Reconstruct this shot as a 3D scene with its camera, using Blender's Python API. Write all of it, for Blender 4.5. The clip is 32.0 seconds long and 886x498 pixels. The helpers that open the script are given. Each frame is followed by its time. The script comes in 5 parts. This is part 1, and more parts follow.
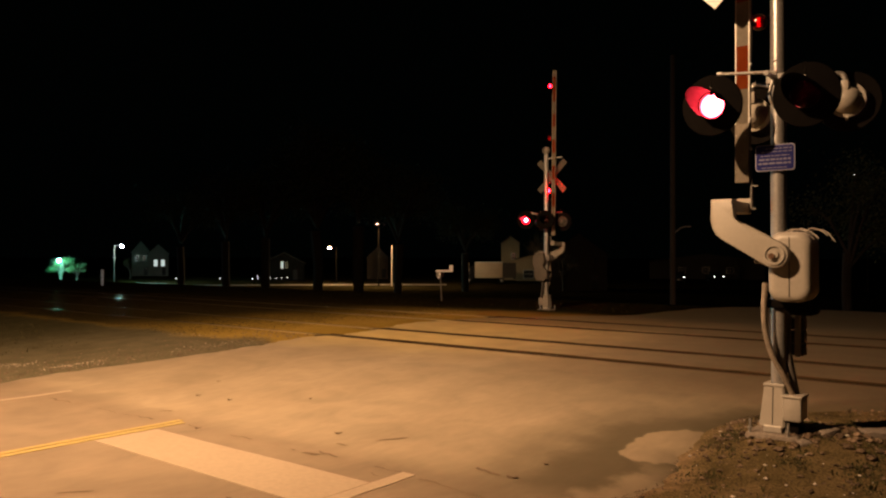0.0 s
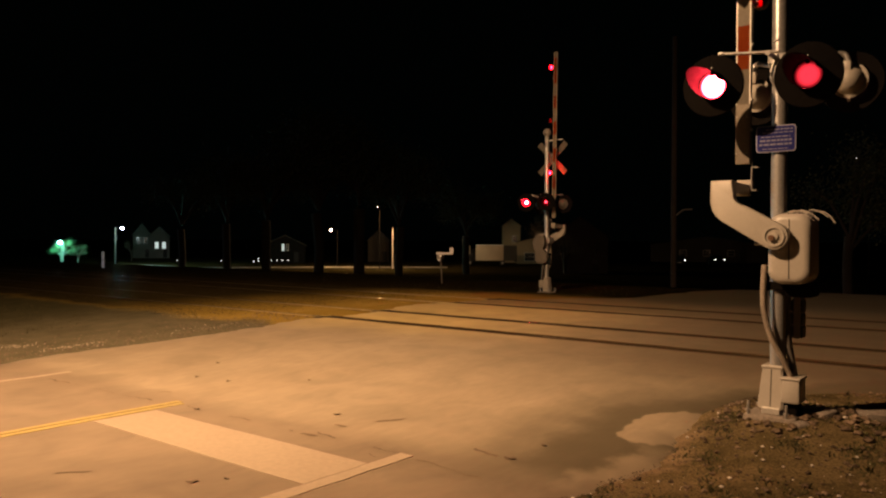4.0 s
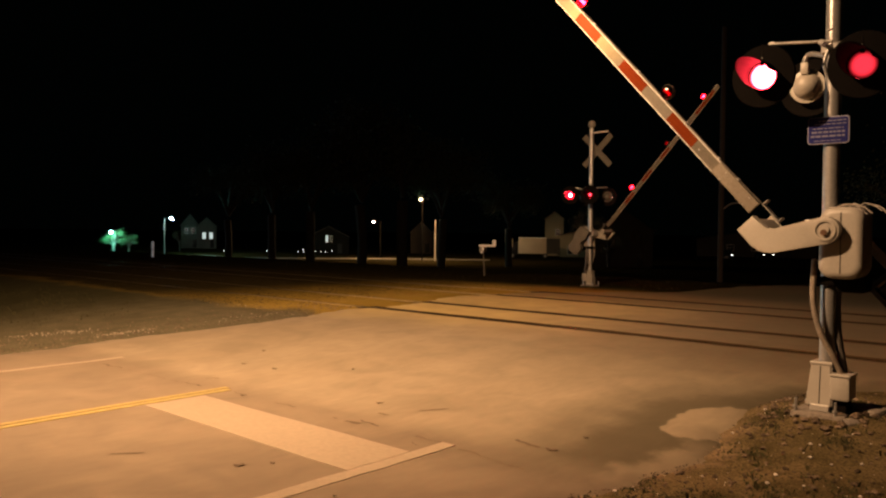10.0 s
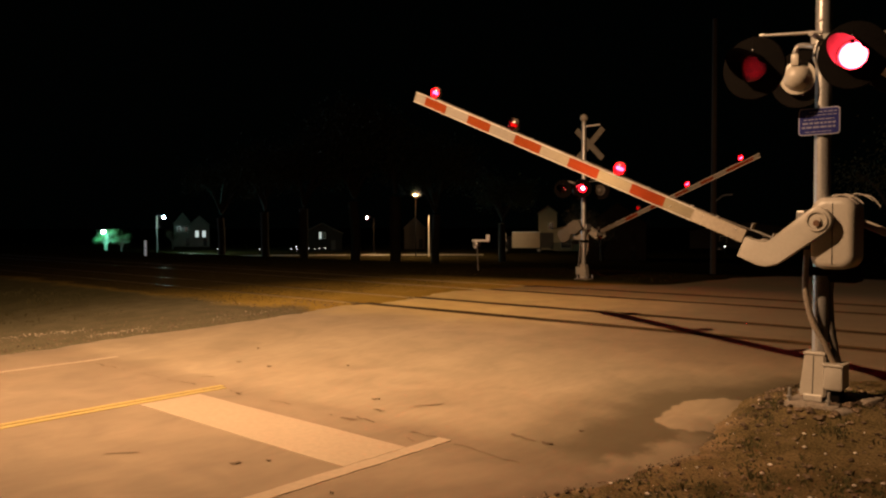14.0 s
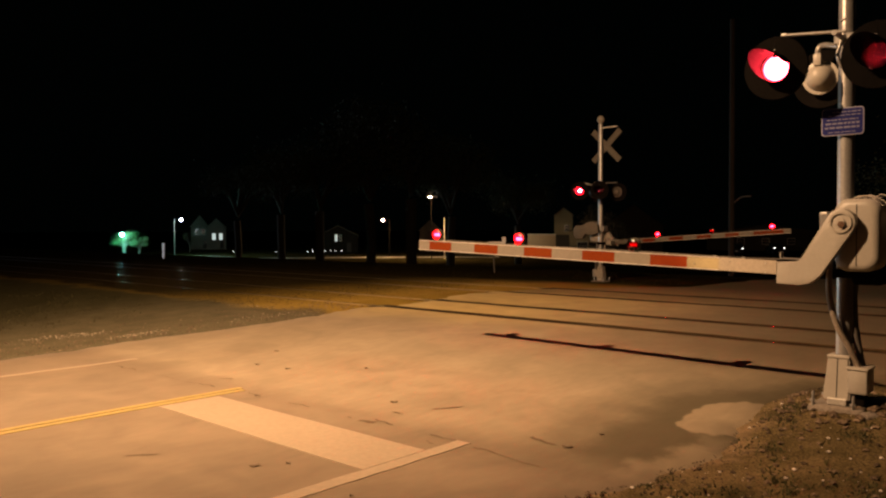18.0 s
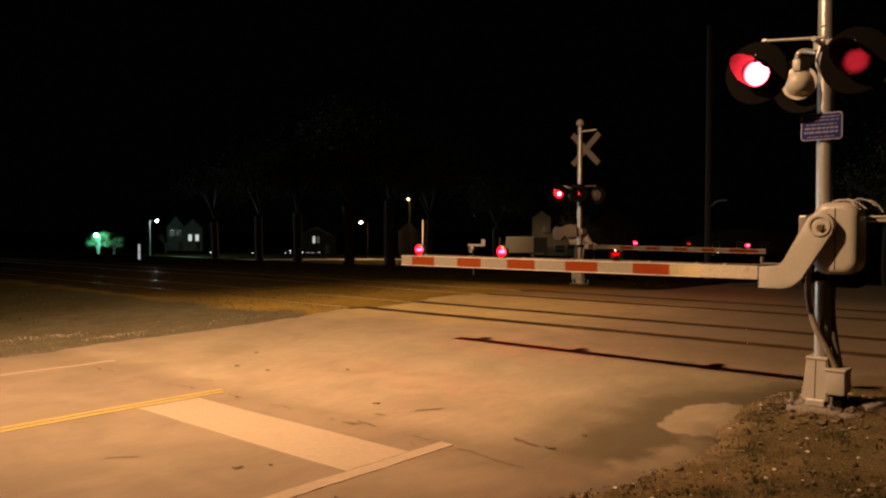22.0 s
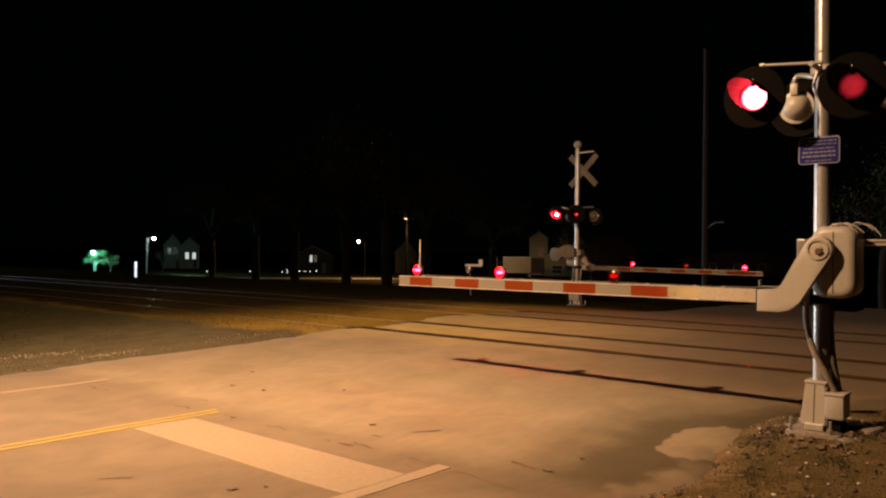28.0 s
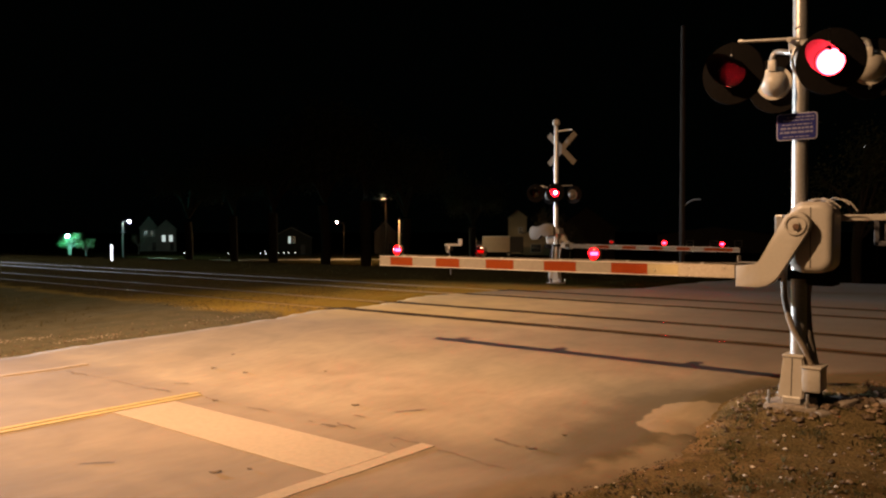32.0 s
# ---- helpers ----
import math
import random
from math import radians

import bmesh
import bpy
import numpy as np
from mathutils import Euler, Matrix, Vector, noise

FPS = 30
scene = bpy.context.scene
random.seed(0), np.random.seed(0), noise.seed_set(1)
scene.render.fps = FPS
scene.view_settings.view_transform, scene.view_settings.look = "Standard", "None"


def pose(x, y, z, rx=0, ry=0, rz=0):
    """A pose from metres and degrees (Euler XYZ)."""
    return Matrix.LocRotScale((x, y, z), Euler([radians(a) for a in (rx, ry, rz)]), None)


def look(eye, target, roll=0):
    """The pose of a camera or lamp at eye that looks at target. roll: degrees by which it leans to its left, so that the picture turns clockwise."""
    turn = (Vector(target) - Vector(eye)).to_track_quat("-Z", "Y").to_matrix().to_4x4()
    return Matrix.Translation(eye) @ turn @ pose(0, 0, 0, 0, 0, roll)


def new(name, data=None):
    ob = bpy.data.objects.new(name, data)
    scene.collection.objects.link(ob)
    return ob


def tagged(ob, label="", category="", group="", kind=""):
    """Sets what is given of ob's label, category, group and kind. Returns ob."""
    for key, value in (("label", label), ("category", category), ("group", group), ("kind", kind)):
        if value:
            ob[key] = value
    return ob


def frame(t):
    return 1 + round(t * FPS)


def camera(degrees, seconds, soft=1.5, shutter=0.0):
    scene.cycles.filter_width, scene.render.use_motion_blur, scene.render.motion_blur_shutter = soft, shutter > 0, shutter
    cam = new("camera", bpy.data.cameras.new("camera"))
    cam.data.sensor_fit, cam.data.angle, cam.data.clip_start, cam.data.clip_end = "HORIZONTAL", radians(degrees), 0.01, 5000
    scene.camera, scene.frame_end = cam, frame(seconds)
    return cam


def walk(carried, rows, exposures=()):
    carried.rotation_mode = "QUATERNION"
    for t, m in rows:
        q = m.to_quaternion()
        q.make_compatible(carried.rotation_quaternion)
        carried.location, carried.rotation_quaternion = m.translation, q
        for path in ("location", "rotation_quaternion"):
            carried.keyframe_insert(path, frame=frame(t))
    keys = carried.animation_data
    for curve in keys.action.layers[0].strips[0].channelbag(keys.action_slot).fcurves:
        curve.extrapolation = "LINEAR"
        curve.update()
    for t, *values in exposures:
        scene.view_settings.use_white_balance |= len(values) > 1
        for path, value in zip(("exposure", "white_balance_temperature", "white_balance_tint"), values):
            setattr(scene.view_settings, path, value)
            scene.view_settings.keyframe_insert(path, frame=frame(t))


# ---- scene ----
cam = camera(59.6, 32.0, soft=2.2)

PATH = [
    (0, (0.073, -9.653, 1.403), (-1.167, -8.083, 1.423), 0.1),
    (0.5, (0.07, -9.641, 1.403), (-1.169, -8.071, 1.402), 0.0),
    (1, (0.063, -9.642, 1.393), (-1.165, -8.064, 1.373), 0.1),
    (1.5, (0.061, -9.635, 1.39), (-1.156, -8.048, 1.355), 0.3),
    (2, (0.062, -9.647, 1.391), (-1.159, -8.064, 1.348), 0.4),
    (2.5, (0.052, -9.634, 1.394), (-1.171, -8.052, 1.36), 0.8),
    (4.5, (0.091, -9.612, 1.392), (-1.159, -8.051, 1.371), -0.1),
    (5, (0.104, -9.604, 1.392), (-1.158, -8.053, 1.37), 0.0),
    (5.5, (0.099, -9.605, 1.381), (-1.173, -8.062, 1.348), 0.3),
    (6, (0.097, -9.611, 1.379), (-1.188, -8.078, 1.339), 0.3),
    (6.5, (0.102, -9.635, 1.384), (-1.197, -8.115, 1.353), 0.0),
    (7, (0.11, -9.638, 1.386), (-1.195, -8.122, 1.366), -0.0),
    (7.5, (0.1, -9.629, 1.384), (-1.195, -8.105, 1.359), 0.3),
    (8, (0.098, -9.634, 1.382), (-1.191, -8.105, 1.346), 0.3),
    (8.5, (0.097, -9.648, 1.38), (-1.198, -8.126, 1.339), 0.4),
    (9, (0.087, -9.651, 1.378), (-1.217, -8.135, 1.338), 0.6),
    (9.5, (0.082, -9.652, 1.379), (-1.233, -8.146, 1.34), 0.6),
    (10, (0.086, -9.645, 1.383), (-1.239, -8.148, 1.338), 0.6),
    (10.5, (0.082, -9.648, 1.377), (-1.249, -8.156, 1.327), 0.7),
    (11, (0.077, -9.651, 1.369), (-1.255, -8.161, 1.315), 0.9),
    (11.5, (0.073, -9.641, 1.376), (-1.27, -8.159, 1.325), 0.5),
    (12, (0.082, -9.645, 1.378), (-1.27, -8.172, 1.327), 0.0),
    (12.5, (0.09, -9.643, 1.379), (-1.26, -8.168, 1.307), -0.1),
    (13, (0.09, -9.639, 1.379), (-1.249, -8.155, 1.299), -0.1),
    (13.5, (0.095, -9.639, 1.386), (-1.228, -8.14, 1.322), 0.0),
    (14, (0.087, -9.644, 1.383), (-1.225, -8.137, 1.326), -0.1),
    (14.5, (0.083, -9.639, 1.384), (-1.239, -8.14, 1.32), -0.3),
    (15, (0.084, -9.643, 1.381), (-1.255, -8.159, 1.311), -0.6),
    (15.5, (0.09, -9.642, 1.385), (-1.26, -8.167, 1.331), -0.6),
    (17.5, (0.063, -9.646, 1.383), (-1.279, -8.163, 1.347), -0.0),
    (18, (0.056, -9.648, 1.383), (-1.287, -8.166, 1.332), -0.2),
    (18.5, (0.033, -9.656, 1.383), (-1.3, -8.167, 1.325), -0.5),
    (19, (0.016, -9.655, 1.384), (-1.302, -8.152, 1.33), -0.5),
    (19.5, (0.016, -9.667, 1.379), (-1.287, -8.15, 1.331), -0.4),
    (20, (0.015, -9.662, 1.378), (-1.282, -8.14, 1.324), -0.5),
    (20.5, (0.019, -9.662, 1.379), (-1.283, -8.145, 1.326), -0.4),
    (21, (0.018, -9.666, 1.375), (-1.286, -8.15, 1.329), -0.3),
    (21.5, (0.019, -9.67, 1.378), (-1.284, -8.154, 1.331), -0.1),
    (22, (0.022, -9.679, 1.375), (-1.278, -8.16, 1.33), 0.1),
    (22.5, (0.019, -9.682, 1.377), (-1.283, -8.163, 1.342), 0.2),
    (23, (0.012, -9.679, 1.379), (-1.294, -8.165, 1.349), 0.2),
    (23.5, (0.011, -9.678, 1.376), (-1.299, -8.167, 1.347), 0.2),
    (24, (0.007, -9.681, 1.375), (-1.305, -8.172, 1.351), 0.3),
    (24.5, (0.0, -9.68, 1.374), (-1.314, -8.173, 1.349), 0.3),
    (26.5, (-0.009, -9.683, 1.376), (-1.331, -8.181, 1.374), 1.0),
    (27, (-0.001, -9.691, 1.379), (-1.315, -8.183, 1.383), 0.6),
    (27.5, (0.007, -9.677, 1.386), (-1.292, -8.157, 1.391), 0.4),
    (28, (0.01, -9.679, 1.384), (-1.285, -8.155, 1.39), 0.5),
    (28.5, (0.014, -9.669, 1.382), (-1.287, -8.149, 1.383), 0.4),
    (29, (0.017, -9.675, 1.38), (-1.28, -8.153, 1.374), 0.4),
    (29.5, (0.018, -9.679, 1.378), (-1.269, -8.148, 1.365), 0.4),
    (30, (0.008, -9.679, 1.379), (-1.273, -8.144, 1.358), 0.4),
    (30.5, (-0.003, -9.679, 1.373), (-1.288, -8.147, 1.345), 0.6),
    (31, (-0.01, -9.676, 1.377), (-1.286, -8.137, 1.347), 0.5),
    (31.5, (-0.008, -9.659, 1.381), (-1.257, -8.098, 1.344), -0.1),
    (32, (-0.014, -9.673, 1.38), (-1.267, -8.115, 1.334), -0.1),
]
walk(cam, [(t, look(eye, target, roll)) for t, eye, target, roll in PATH])


# ---- world and lights ----
world = bpy.data.worlds.new("night_sky")
scene.world = world
world.use_nodes = True
world.node_tree.nodes["Background"].inputs["Color"].default_value = (0.35, 0.6, 0.5, 1)
world.node_tree.nodes["Background"].inputs["Strength"].default_value = 0.0007
scene.view_settings.exposure = 0.0

SODIUM = (1.0, 0.595, 0.315)


def lamp_light(name, kind, place, power, colour, radius=0.1, aim=None, cone=150, blend=0.8):
    data = bpy.data.lights.new(name, kind)
    data.energy, data.color, data.shadow_soft_size = power, colour, radius
    ob = new(name, data)
    if kind == "SPOT":
        data.spot_size, data.spot_blend = radians(cone), blend
        ob.matrix_world = look(place, aim)
    else:
        ob.location = place
    return ob


STREET = Vector((-5.9, -9.4, 7.0))
lamp_light("street_lamp_light", "SPOT", STREET, 12300, SODIUM, 0.06, (-11.0, 3.0, -3.0), 130, 1.0)


# ---- materials ----
def material(name, colour, rough=0.6, metal=0.0, grain=0.12, scale=12.0, bump=0.15, second=None, spots=0.35, stretch=(1, 1, 1), random_tint=0.0, spec=0.5):
    m = bpy.data.materials.new(name)
    m.use_nodes = True
    nt = m.node_tree
    n, link = nt.nodes, nt.links.new
    b = n["Principled BSDF"]
    b.inputs["Roughness"].default_value, b.inputs["Metallic"].default_value = rough, metal
    b.inputs["Specular IOR Level"].default_value = spec
    co = n.new("ShaderNodeTexCoord")
    mp = n.new("ShaderNodeMapping")
    mp.inputs["Scale"].default_value = stretch
    link(co.outputs["Object"], mp.inputs["Vector"])
    fine, broad = n.new("ShaderNodeTexNoise"), n.new("ShaderNodeTexNoise")
    fine.inputs["Scale"].default_value, fine.inputs["Detail"].default_value = scale * 8, 4
    broad.inputs["Scale"].default_value, broad.inputs["Detail"].default_value = scale * 0.35, 5
    link(mp.outputs["Vector"], fine.inputs["Vector"])
    link(mp.outputs["Vector"], broad.inputs["Vector"])
    dark = tuple(c * (1 - grain * 2) for c in colour) if second is None else second
    ramp = n.new("ShaderNodeValToRGB")
    ramp.color_ramp.elements[0].position, ramp.color_ramp.elements[1].position = 0.5 - spots * 0.4, 0.5 + spots * 0.4
    ramp.color_ramp.elements[0].color, ramp.color_ramp.elements[1].color = (*dark, 1), (*colour, 1)
    link(broad.outputs["Fac"], ramp.inputs["Fac"])
    mix = n.new("ShaderNodeMix")
    mix.data_type, mix.blend_type = "RGBA", "MULTIPLY"
    grey = n.new("ShaderNodeMapRange")
    grey.inputs["From Min"].default_value, grey.inputs["From Max"].default_value = 0.3, 0.7
    grey.inputs["To Min"].default_value, grey.inputs["To Max"].default_value = 1 - grain * 1.6, 1 + grain * 1.2
    link(fine.outputs["Fac"], grey.inputs["Value"])
    mix.inputs["Factor"].default_value = 1.0
    link(ramp.outputs["Color"], mix.inputs["A"])
    link(grey.outputs["Result"], mix.inputs["B"])
    out = mix.outputs["Result"]
    if random_tint:
        info, vary = n.new("ShaderNodeObjectInfo"), n.new("ShaderNodeMix")
        isl = n.new("ShaderNodeNewGeometry")
        add = n.new("ShaderNodeMath")
        add.operation = "ADD"
        link(info.outputs["Random"], add.inputs[0])
        link(isl.outputs["Random Per Island"], add.inputs[1])
        rng = n.new("ShaderNodeMapRange")
        rng.inputs["From Max"].default_value = 2.0
        rng.inputs["To Min"].default_value, rng.inputs["To Max"].default_value = 1 - random_tint, 1 + random_tint
        link(add.outputs[0], rng.inputs["Value"])
        vary.data_type, vary.blend_type = "RGBA", "MULTIPLY"
        vary.inputs["Factor"].default_value = 1.0
        link(out, vary.inputs["A"])
        link(rng.outputs["Result"], vary.inputs["B"])
        out = vary.outputs["Result"]
    link(out, b.inputs["Base Color"])
    if bump:
        bp = n.new("ShaderNodeBump")
        bp.inputs["Strength"].default_value, bp.inputs["Distance"].default_value = bump, 0.02
        link(fine.outputs["Fac"], bp.inputs["Height"])
        link(bp.outputs["Normal"], b.inputs["Normal"])
    rr = n.new("ShaderNodeMapRange")
    rr.inputs["To Min"].default_value, rr.inputs["To Max"].default_value = max(0.02, rough - 0.1), min(1, rough + 0.1)
    link(broad.outputs["Fac"], rr.inputs["Value"])
    link(rr.outputs["Result"], b.inputs["Roughness"])
    return m


def glow(name, colour, strength):
    m = bpy.data.materials.new(name)
    m.use_nodes = True
    n = m.node_tree.nodes
    n.remove(n["Principled BSDF"])
    e = n.new("ShaderNodeEmission")
    e.inputs["Color"].default_value, e.inputs["Strength"].default_value = (*colour, 1), strength
    m.node_tree.links.new(e.outputs[0], n["Material Output"].inputs["Surface"])
    return m


def clear_glass(name, tint, gloss=0.06, rough=0.05):
    m = bpy.data.materials.new(name)
    m.use_nodes = True
    n, link = m.node_tree.nodes, m.node_tree.links.new
    n.remove(n["Principled BSDF"])
    t, g, x = n.new("ShaderNodeBsdfTransparent"), n.new("ShaderNodeBsdfGlossy"), n.new("ShaderNodeMixShader")
    t.inputs["Color"].default_value = (*tint, 1)
    g.inputs["Roughness"].default_value = rough
    x.inputs["Fac"].default_value = gloss
    link(t.outputs[0], x.inputs[1])
    link(g.outputs[0], x.inputs[2])
    link(x.outputs[0], n["Material Output"].inputs["Surface"])
    return m


ASPHALT = material("worn_asphalt", (0.268, 0.211, 0.138), 0.85, 0, 0.045, 1.1, 0.10, (0.203, 0.153, 0.095), 0.7, stretch=(1.6, 0.55, 1))


def dirt_and_light(m, dirt):
    """A film of dark dirt where the road's right side meets the gravel, with a ragged outline, plus lamp light and
    falloff painted on the crossing.
    """
    n, link = m.node_tree.nodes, m.node_tree.links.new
    b = n["Principled BSDF"]
    src = b.inputs["Base Color"].links[0].from_socket
    co, sep, no = n.new("ShaderNodeTexCoord"), n.new("ShaderNodeSeparateXYZ"), n.new("ShaderNodeTexNoise")
    no.inputs["Scale"].default_value, no.inputs["Detail"].default_value = 0.9, 5
    link(co.outputs["Object"], sep.inputs[0])
    link(co.outputs["Object"], no.inputs["Vector"])

    def ramp_of(socket, a, c):
        r = n.new("ShaderNodeMapRange")
        r.interpolation_type = "SMOOTHSTEP"
        r.inputs["From Min"].default_value, r.inputs["From Max"].default_value = a, c
        link(socket, r.inputs["Value"])
        return r.outputs["Result"]

    def op(kind, p, q):
        o = n.new("ShaderNodeMath")
        o.operation = kind
        for i, v in enumerate((p, q)):
            if isinstance(v, float):
                o.inputs[i].default_value = v
            else:
                link(v, o.inputs[i])
        return o.outputs[0]

    rag = n.new("ShaderNodeTexNoise")
    rag.inputs["Scale"].default_value, rag.inputs["Detail"].default_value = 3.2, 6
    link(co.outputs["Object"], rag.inputs["Vector"])
    wander = op("MULTIPLY", op("SUBTRACT", no.outputs["Fac"], 0.5), 1.6)
    ragged = op("SUBTRACT", rag.outputs["Fac"], 0.5)
    bend = op("MULTIPLY", op("MAXIMUM", op("ADD", sep.outputs["Y"], 3.3), 0.0), -0.62)
    x = op("ADD", op("ADD", sep.outputs["X"], op("MULTIPLY", wander, 0.45)), op("ADD", bend, op("MULTIPLY", ragged, 0.5)))
    side = ramp_of(x, -3.45, -2.72)
    along = op("MULTIPLY", ramp_of(sep.outputs["Y"], -5.65, -4.8), ramp_of(sep.outputs["Y"], 2.5, -1.0))
    # Pale sandy patch at the gravel's edge, with a strip of swept sand before it.
    ex = op("DIVIDE", op("ADD", sep.outputs["X"], 2.36), 0.29)
    ey = op("DIVIDE", op("ADD", sep.outputs["Y"], 3.62), 0.50)
    ring = op("ADD", op("ADD", op("MULTIPLY", ex, ex), op("MULTIPLY", ey, ey)), op("MULTIPLY", ragged, 2.2))
    bare = ramp_of(ring, 0.85, 1.15)
    amount = op("MULTIPLY", op("MULTIPLY", op("MULTIPLY", side, along), bare), 0.78)
    shift = op("ADD", op("MULTIPLY", op("ADD", sep.outputs["Y"], 4.2), -0.15), op("MULTIPLY", ragged, 0.55))
    sand = op("MULTIPLY", ramp_of(op("ADD", sep.outputs["X"], shift), -2.44, -2.26), ramp_of(sep.outputs["Y"], -3.95, -4.3))
    sand = op("MULTIPLY", sand, 0.7)
    amount = op("MULTIPLY", amount, op("SUBTRACT", 1.0, sand))
    thin = op("MULTIPLY", op("MULTIPLY", ramp_of(op("ADD", op("ADD", sep.outputs["X"], wander), bend), -4.1, -2.9), op("MULTIPLY", ramp_of(sep.outputs["Y"], -5.9, -5.0), ramp_of(sep.outputs["Y"], 2.5, -1.0))), 0.48)
    thin = op("MULTIPLY", op("MULTIPLY", thin, bare), op("SUBTRACT", 1.0, sand))
    amount = op("MAXIMUM", amount, thin)
    # Right side of the crossing darkened: the lamp's falloff painted into the road.
    wide = op("MULTIPLY", op("MULTIPLY", ramp_of(op("ADD", sep.outputs["X"], wander), -7.4, -2.6), ramp_of(sep.outputs["Y"], -4.0, -0.5)), 0.70)
    amount = op("MAXIMUM", amount, wide)
    # Muddy surface from the second track on.
    mud = op("ADD", op("MULTIPLY", ramp_of(op("ADD", sep.outputs["Y"], op("MULTIPLY", ragged, 0.5)), 3.95, 4.45), 0.55), op("MULTIPLY", ramp_of(sep.outputs["Y"], 4.5, 8.5), 0.3))
    amount = op("MAXIMUM", amount, mud)
    # Older, darker surface before the seam.
    old = op("MULTIPLY", ramp_of(op("ADD", sep.outputs["Y"], op("MULTIPLY", wander, 0.35)), -4.9, -5.35), 0.46)
    worn = n.new("ShaderNodeMix")
    worn.data_type = "RGBA"
    link(old, worn.inputs["Factor"])
    link(src, worn.inputs["A"])
    worn.inputs["B"].default_value = (0.11, 0.072, 0.045, 1)
    src = worn.outputs["Result"]
    # Yellow-brown lift on the crossing in place of lamp light, thinner to the right.
    yellow_lift = op("MULTIPLY", op("MULTIPLY", ramp_of(op("ADD", sep.outputs["X"], wander), -3.8, -9.8), ramp_of(op("ADD", sep.outputs["Y"], wander), -1.9, 0.6)), 0.85)
    lifted = n.new("ShaderNodeMix")
    lifted.data_type = "RGBA"
    link(yellow_lift, lifted.inputs["Factor"])
    link(src, lifted.inputs["A"])
    lifted.inputs["B"].default_value = (0.52, 0.385, 0.14, 1)
    src = lifted.outputs["Result"]
    # Soft stains of hand to arm size.
    blot, tone, stain = n.new("ShaderNodeTexNoise"), n.new("ShaderNodeMapRange"), n.new("ShaderNodeMix")
    blot.inputs["Scale"].default_value, blot.inputs["Detail"].default_value, blot.inputs["Distortion"].default_value = 1.9, 6, 0.6
    link(co.outputs["Object"], blot.inputs["Vector"])
    tone.inputs["From Min"].default_value, tone.inputs["From Max"].default_value = 0.32, 0.66
    tone.inputs["To Min"].default_value, tone.inputs["To Max"].default_value = 0.83, 1.06
    link(blot.outputs["Fac"], tone.inputs["Value"])
    stain.data_type, stain.blend_type = "RGBA", "MULTIPLY"
    stain.inputs["Factor"].default_value = 1.0
    link(src, stain.inputs["A"])
    link(tone.outputs["Result"], stain.inputs["B"])
    src = stain.outputs["Result"]
    mix = n.new("ShaderNodeMix")
    mix.data_type = "RGBA"
    link(amount, mix.inputs["Factor"])
    link(src, mix.inputs["A"])
    # One dark colour serves the dirt, the mud and the painted falloff.
    mix.inputs["B"].default_value = (*dirt, 1)
    link(mix.outputs["Result"], b.inputs["Base Color"])


dirt_and_light(ASPHALT, (0.032, 0.024, 0.006))
CRACK = material("crack_dirt", (0.14, 0.095, 0.052), 0.95, 0, 0.1, 6, 0.05, (0.085, 0.056, 0.03), 0.5)
OLD_ASPHALT = material("old_asphalt", (0.16, 0.13, 0.10), 0.9, 0, 0.2, 2.0, 0.3, (0.10, 0.08, 0.06), 0.5)
SOIL = material("gravelly_soil", (0.168, 0.121, 0.060), 0.95, 0, 0.34, 8.0, 0.9, (0.055, 0.043, 0.018), 0.55, spec=0.0)


